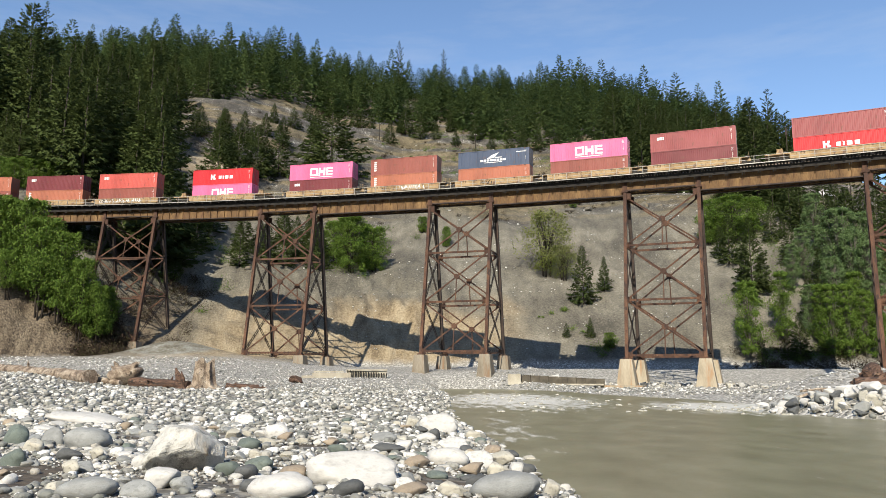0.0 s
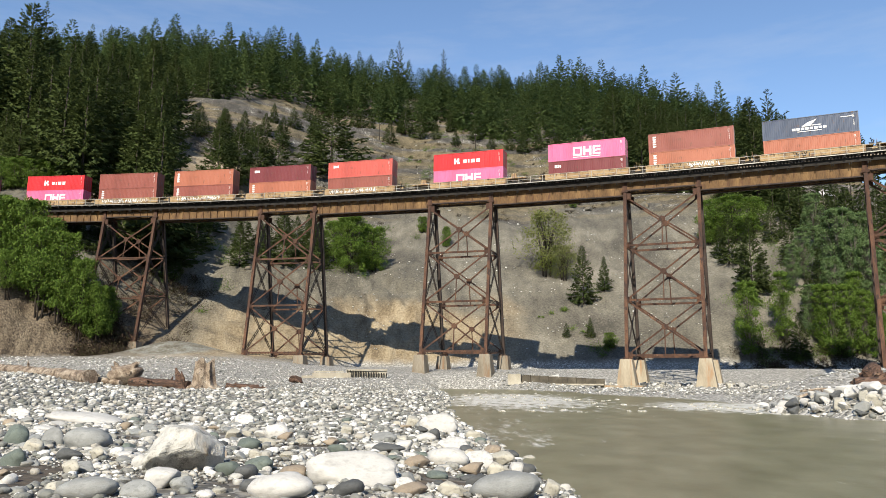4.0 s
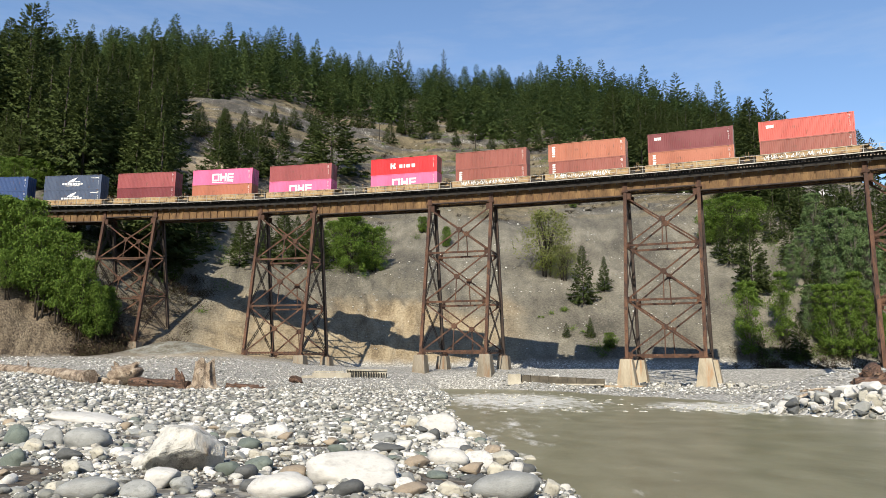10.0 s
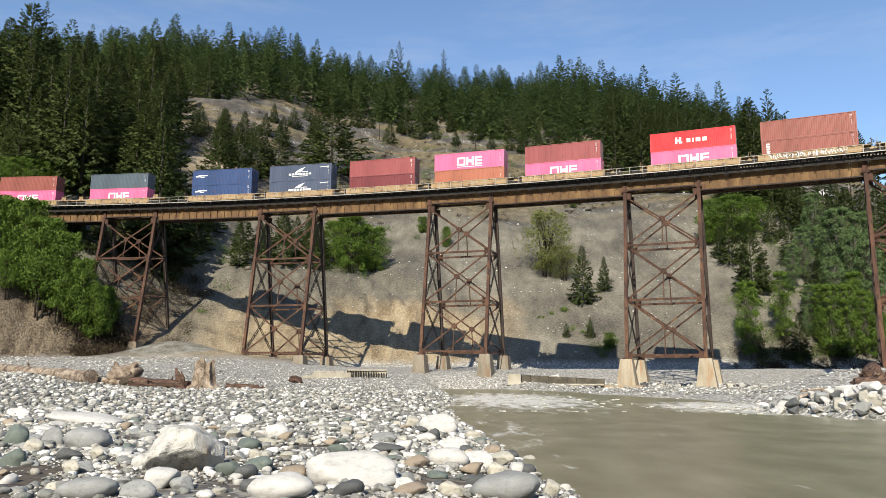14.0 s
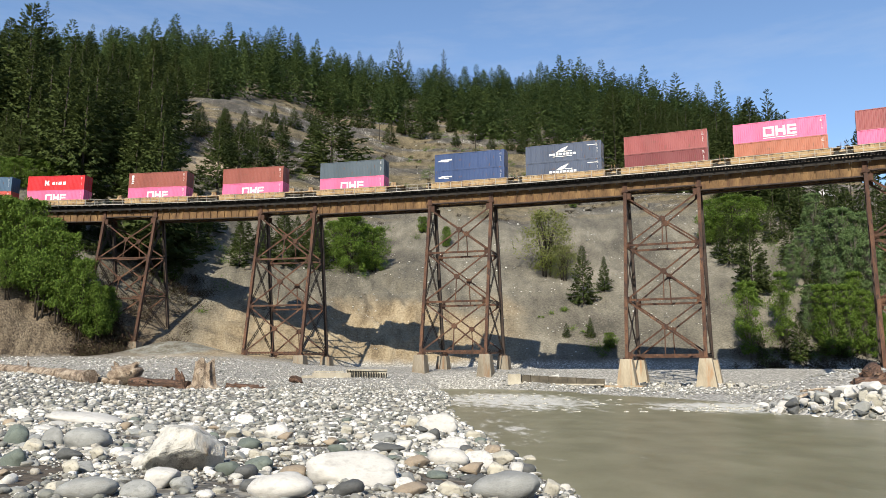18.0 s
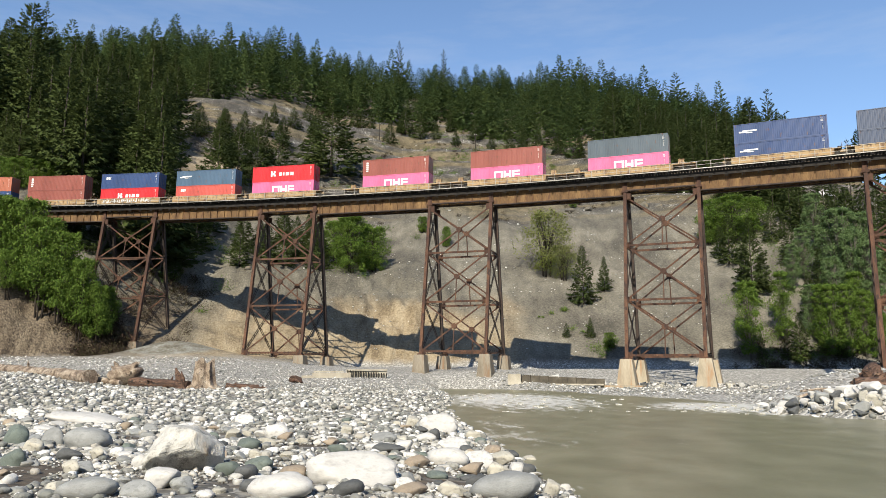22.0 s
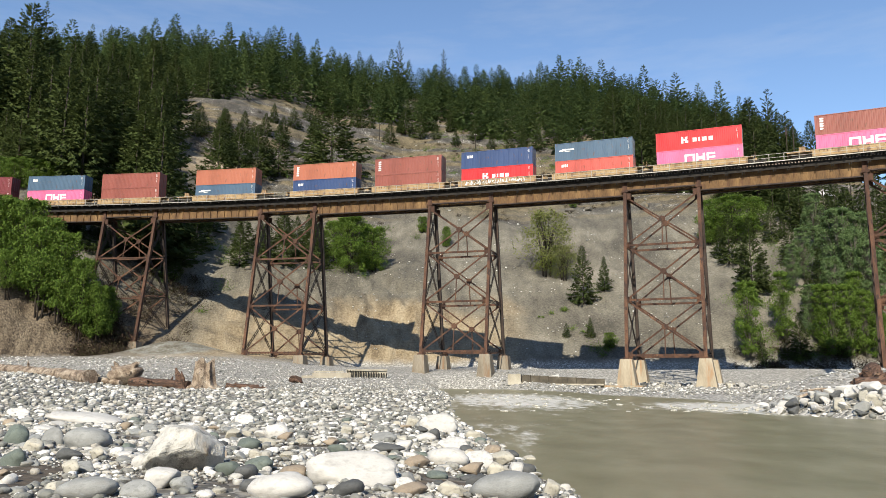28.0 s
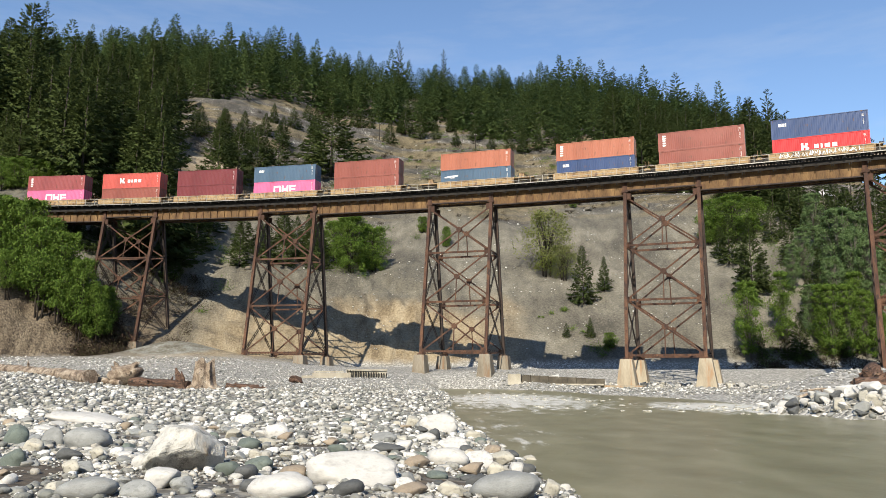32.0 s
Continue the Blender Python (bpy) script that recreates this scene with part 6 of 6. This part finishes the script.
# ---- driftwood ----
def log(name, a, b, r0, r1, label, mat, lift=0.75, seed=1, n=14, bow=0.15):
    """A weathered log from a to b lying on the ground, with knots and a broken end."""
    rng = random.Random(seed)
    steps = max(5, int(math.dist(a, b) / 0.8))
    pts, rad = [], []
    for i in range(steps + 1):
        u = i / steps
        x, y = a[0] + (b[0] - a[0]) * u, a[1] + (b[1] - a[1]) * u
        r = r0 + (r1 - r0) * u
        g0, g1 = float(ground_z(*a)), float(ground_z(*b))
        pts.append(Vector((x + rng.uniform(-bow, bow) * 0.3, y + rng.uniform(-bow, bow) * 0.3, g0 + (g1 - g0) * u + r * lift + rng.uniform(-0.3, 0.3) * bow)))
        rad.append(r * rng.uniform(0.9, 1.08))
    o = pts[0].copy()
    t = thing(name, Matrix.Translation(o), label, "log")
    part("trunk", Build().tube([p - o for p in pts], rad, n, 0.06, rng), mat, t)
    for k in range(3):
        i = rng.randrange(1, steps)
        d = Vector((rng.uniform(-0.6, 0.6), rng.uniform(-1, 0.2), rng.uniform(0.1, 0.9))).normalized()
        q = pts[i] - o
        part("branch_stub", Build().tube([q, q + d * rad[i] * 1.5, q + d * rad[i] * 2.1], [rad[i] * 0.3, rad[i] * 0.2, rad[i] * 0.08], 7, 0.1, rng), mat, t)
    return t


log("driftwood_log", (-52, 82.5), (-28.3, 61.2), 0.5, 0.6, "long bleached driftwood log lying along the gravel bar", M_DRIFT, seed=2)
log("driftwood_log", (-28.5, 62.6), (-26.2, 62.0), 0.3, 0.22, "short pale broken log beside the root wad", M_DRIFT, seed=3)
log("driftwood_log", (-25.4, 62.2), (-20.2, 60.6), 0.42, 0.36, "dark weathered log lying on the gravel", M_DEADWOOD, seed=4)
log("driftwood_log", (-17.6, 61.8), (-15.0, 62.2), 0.27, 0.22, "short dark driftwood log on the cobbles", M_DEADWOOD, seed=5)
log("driftwood_log", (-15.4, 61.0), (-14.2, 61.3), 0.16, 0.12, "small brown driftwood stick on the cobbles", M_DEADWOOD, seed=6)


def root_wad(name, x, y, w, h, label, mat, seed, spikes):
    """A torn root plate: a lumpy core with root stubs pointing out."""
    rng = random.Random(seed)
    v, f = stone_shape(seed, 3, cuts=5, lump=0.5)
    z = float(ground_z(x, y))
    t = thing(name, Matrix.Translation((x, y, z)), label, "driftwood")
    core = arrays("core", v * np.array([w * 0.5, w * 0.42, h * 0.56]) + np.array([0, 0, h * 0.46]), f, mat, False)
    part("core", core, mat, t)
    for k in range(spikes):
        a = rng.uniform(0, 6.28)
        d = Vector((math.cos(a), math.sin(a) * 0.7, rng.uniform(-0.2, 1.0))).normalized()
        o = Vector((0, 0, h * 0.42))
        n = w * rng.uniform(0.42, 0.72)
        part("root", Build().tube([o + d * n * 0.4, o + d * n * 0.8 + Vector((0, 0, rng.uniform(-0.1, 0.1))), o + d * n], [0.2 * h, 0.1 * h, 0.03 * h], 6, 0.15, rng), mat, t)
    return t


root_wad("root_wad", -26.4, 62.6, 2.6, 1.7, "bleached tangled root wad lying on the gravel bar", M_DRIFT, 41, 6)
root_wad("root_wad", -17.0, 88.0, 1.7, 0.9, "small brown root clump on the gravel", M_DEADWOOD, 42, 5)


def stump(x, y, w, h):
    rng = random.Random(7)
    t = thing("tree_stump", Matrix.Translation((x, y, float(ground_z(x, y)) - 0.1)), "bleached split tree stump standing upright on the bar", "stump")
    n = 22
    rings = []
    for k, (u, s) in enumerate(((0, 1.2), (0.12, 1.02), (0.35, 0.88), (0.7, 0.78), (1.0, 0.72))):
        ring = []
        for i in range(n):
            a = 6.283 * i / n
            flute = 1 + 0.14 * math.sin(a * 7 + 0.6) + 0.07 * math.sin(a * 13)
            ring.append((math.cos(a) * w / 2 * s * flute, math.sin(a) * w / 2 * s * flute * 0.8, h * u * (1 + (0.12 * math.sin(a * 3 + 1) + rng.uniform(-0.09, 0.09) if u == 1 else 0))))
        rings.append(ring)
    b = Build()
    v = [p for r in rings for p in r] + [(0, 0, h * 0.86)]
    f = [(i * n + k, i * n + (k + 1) % n, i * n + n + (k + 1) % n, i * n + n + k) for i in range(4) for k in range(n)] + [(4 * n + k, 4 * n + (k + 1) % n, 5 * n) for k in range(n)]
    part("trunk", b.add(v, f), M_DRIFT, t)
    for k in range(6):
        a = k * 1.05 + 0.3
        part("root", Build().tube([(math.cos(a) * w * 0.35, math.sin(a) * w * 0.3, 0.35), (math.cos(a) * w * 0.62, math.sin(a) * w * 0.5, 0.14), (math.cos(a) * w * 0.9, math.sin(a) * w * 0.6, 0.0)], [0.26, 0.17, 0.05], 7, 0.1, rng), M_DRIFT, t)


stump(-19.0, 60.6, 2.0, 2.3)
spl = thing("splintered_stump", Matrix.Translation((-20.6, 60.2, float(ground_z(-20.6, 60.2)) - 0.1)), "dark splintered stump leaning beside the bleached one", "stump")
part("trunk", Build().tube([(0, 0, 0), (-0.2, 0, 0.8), (-0.55, 0, 1.75)], [0.42, 0.3, 0.08], 9, 0.2, random.Random(3)), M_DEADWOOD, spl)
part("splinter", Build().tube([(0.15, 0, 0.2), (0.05, 0, 1.0), (-0.1, 0, 1.5)], [0.2, 0.14, 0.03], 6, 0.2, random.Random(4)), M_DEADWOOD, spl)
log("fallen_log", (23.4, 43.4), (29.0, 41.6), 0.55, 0.55, "thick red-brown dead log resting on the gravel mound", M_DEADWOOD, 0.7, 12, 16)
root_wad("root_wad", 25.4, 45.0, 1.9, 1.7, "brown root tangle behind the thick log", M_DEADWOOD, 45, 12)
log("driftwood_log", (21.6, 48.5), (24.0, 48.0), 0.2, 0.14, "pale broken log on the gravel mound", M_DRIFT, 1.0, 13)
log("driftwood_log", (23.4, 50.0), (24.8, 49.4), 0.08, 0.06, "thin bleached stick on the gravel mound", M_DRIFT, 3.0, 14)


# ---- river walls ----
def crib_wall():
    a, b = Vector((-17.6, 102.5)), Vector((-7.6, 105.5))
    ang = math.atan2(b.y - a.y, b.x - a.x)
    m = Matrix.Translation((a.x, a.y, float(ground_z(-12.5, 104)) - 0.5)) @ Matrix.Rotation(ang, 4, "Z")
    t = thing("crib_wall", m, "low pale concrete river wall with dark upright posts", "wall", kind="structure")
    part("plinth", Build().box(2.6, 0, 0.75, 5.2, 0.7, 0.8).box(-0.6, -0.3, 0.6, 1.6, 0.9, 0.35), M_BLOCK, t, "pale concrete plinth")
    part("cap", Build().box(2.2, 0.1, 1.28, 4.0, 0.5, 0.18).box(7.5, 0.25, 1.5, 5.6, 0.35, 0.2), M_BLOCK, t)
    part("backing", Build().box(7.5, 0.3, 0.8, 5.6, 0.12, 1.2), M_BLOCK, t)
    for i in range(16):
        part("post", Build().box(4.8 + i * 0.36, 0, 0.9 - 0.014 * i, 0.12, 0.2, 1.2 - 0.03 * i), M_TIE, t, "dark timber post")


def bank_wall():
    a, b = Vector((9.6, 111.3)), Vector((22.8, 107.6))
    ang = math.atan2(b.y - a.y, b.x - a.x)
    t = thing("bank_wall", Matrix.Translation((a.x, a.y - 0.9, 0.6)) @ Matrix.Rotation(ang, 4, "Z"), "low tan stained concrete wall along the far bank", "wall", kind="structure")
    part("end_block", Build().box(0.8, 0, 0.8, 1.9, 0.9, 1.5), M_BLOCK, t, "pale concrete end block")
    for i in range(9):
        part("wall_panel", Build().box(2.5 + i * 1.3, 0.05 * (i % 2), 0.75 - 0.04 * i, 1.26, 0.5, 1.35 - 0.05 * i), M_WALL, t)
    part("ledge", Build().box(7.5, -0.7, 0.12, 12.0, 0.9, 0.22), M_BLOCK, t)


crib_wall()
bank_wall()


# ---- poles on the hillside ----
def pole(x, y, h):
    t = thing("utility_pole", Matrix.Translation((x, y, float(ground_z(x, y)) - 0.3)), "weathered wooden utility pole with a crossarm", "utility pole", "poles above the line")
    part("post", Build().tube([(0, 0, 0), (0, 0, h)], [0.17, 0.11], 8), M_BARK, t)
    part("crossarm", Build().box(0, 0, h - 0.6, 2.4, 0.14, 0.16), M_BARK, t)
    for k in (-1, -0.4, 0.4, 1):
        part("insulator", Build().tube([(k, 0, h - 0.52), (k, 0, h - 0.36)], [0.05, 0.04], 6), M_WHITE, t)


pole(13.0, 289.0, 8.8)
pole(-26.0, 296.0, 8.0)
pole(57.9, 260.4, 12.0)
mast = thing("signal_mast", on_track(56.6, TIE_TOP) @ Matrix.Translation((0, 2.4, 0)), "slim grey steel signal mast beside the bridge deck", "signal mast")
for k in (-0.45, 0.45):
    part("post", Build().tube([(k, 0, -0.3), (k, 0, 6.6)], [0.06, 0.05], 8), M_DARKSTEEL, mast)
part("signal_head", Build().box(-0.45, -0.12, 5.6, 0.3, 0.2, 0.9).box(0, 0, 2.5, 0.9, 0.06, 0.06), M_DARKSTEEL, mast)


# ---- standing waves of the rapids ----
M_FOAM = surface("white_water", [(0.36, (0.22, 0.21, 0.15)), (0.48, (0.34, 0.33, 0.28)), (0.6, (0.52, 0.51, 0.47)), (0.75, (0.66, 0.65, 0.62))], 1.5, 0.4, 0, 0.8, 7, depth=0.06, coords="Object")
WAVES = []
wave_meshes = []
for k in range(5):
    v, f = stone_shape(500 + k, 2, lump=0.6)
    bob = np.array([noise.noise(Vector(p * 4) + Vector((k, 0, 0))) for p in v])
    wave_meshes.append(arrays("wave", v * (1 + 0.25 * bob)[:, None], f, M_FOAM, True))
wave_rng = random.Random(17)
for cx, cy, rx, ry, n, size in ((7, 66, 8, 26, 110, 0.2), (18, 48, 5, 9, 80, 0.2)):
    for _ in range(n):
        x, y = cx + rx * max(-1, min(1, wave_rng.gauss(0, 0.5))), cy + ry * max(-0.85, min(1, wave_rng.gauss(0, 0.5)))
        if float(river_distance(np.array([x]), np.array([y]))[0]) > -0.7:
            continue
        ob = new("standing_wave", wave_rng.choice(wave_meshes))
        tagged(ob, "small breaking crest of white water in the river", "wave", "crests of the rapids")
        w = size * wave_rng.uniform(0.4, 1.3)
        m = Matrix.Translation((x, y, -0.02)) @ Matrix.Rotation(wave_rng.uniform(-0.4, 0.4), 4, "Z")
        ob.scale = (w, w * 0.6, 0.03 + 0.3 * w)
        WAVES.append((ob, m))


# ---- parked van on the road above the bank ----
def van(x, y):
    z = float(ground_z(x, y))
    t = thing("parked_van", Matrix.Translation((x, y, z + 0.1)) @ Matrix.Rotation(0.2, 4, "Z"), "small white van parked on the hillside road", "van")
    b = Build().box(0, 0, 0.75, 4.4, 1.8, 0.8)
    b.add([(-2.1, -0.85, 1.15), (1.5, -0.85, 1.15), (1.5, 0.85, 1.15), (-2.1, 0.85, 1.15), (-2.0, -0.75, 1.95), (0.8, -0.75, 1.95), (0.8, 0.75, 1.95), (-2.0, 0.75, 1.95)],
          [(3, 2, 1, 0), (4, 5, 6, 7), (0, 1, 5, 4), (1, 2, 6, 5), (2, 3, 7, 6), (3, 0, 4, 7)])
    part("body", b, M_WHITE, t)
    for k in (-1.2, 0.1):
        part("side_window", Build().box(k, -0.83, 1.55, 1.1, 0.06, 0.45), M_BLACK, t, "dark glass window")
    for k in (-1.4, 1.4):
        for sy in (-0.85, 0.85):
            part("wheel", Build().tube([(k, sy - 0.1, 0.3), (k, sy + 0.1, 0.3)], [0.34, 0.34], 14), M_BLACK, t)


van(108.1, 206.0)


def run(t):
    """Metres the train has gone after t seconds."""
    return 11.79 * t + 0.0028 * t * t


def motions():
    for ob, s, dz in TRAIN:
        walk(ob, [(t, on_track(s + run(t), dz)) for t in range(0, 33, 2)])
    walk(water, [(0.0, pose(0, 0, 0)), (32.0, pose(37.7, -47.4, 0))])

    for k, (ob, m) in enumerate(WAVES):
        beat = random.Random(k)
        walk(ob, [(t * 0.8, Matrix.Translation((beat.uniform(-0.25, 0.25), beat.uniform(-0.25, 0.25), beat.uniform(-0.06, 0.05))) @ m @ Matrix.Rotation(beat.uniform(-0.25, 0.25), 4, "Z")) for t in range(41)])


motions()
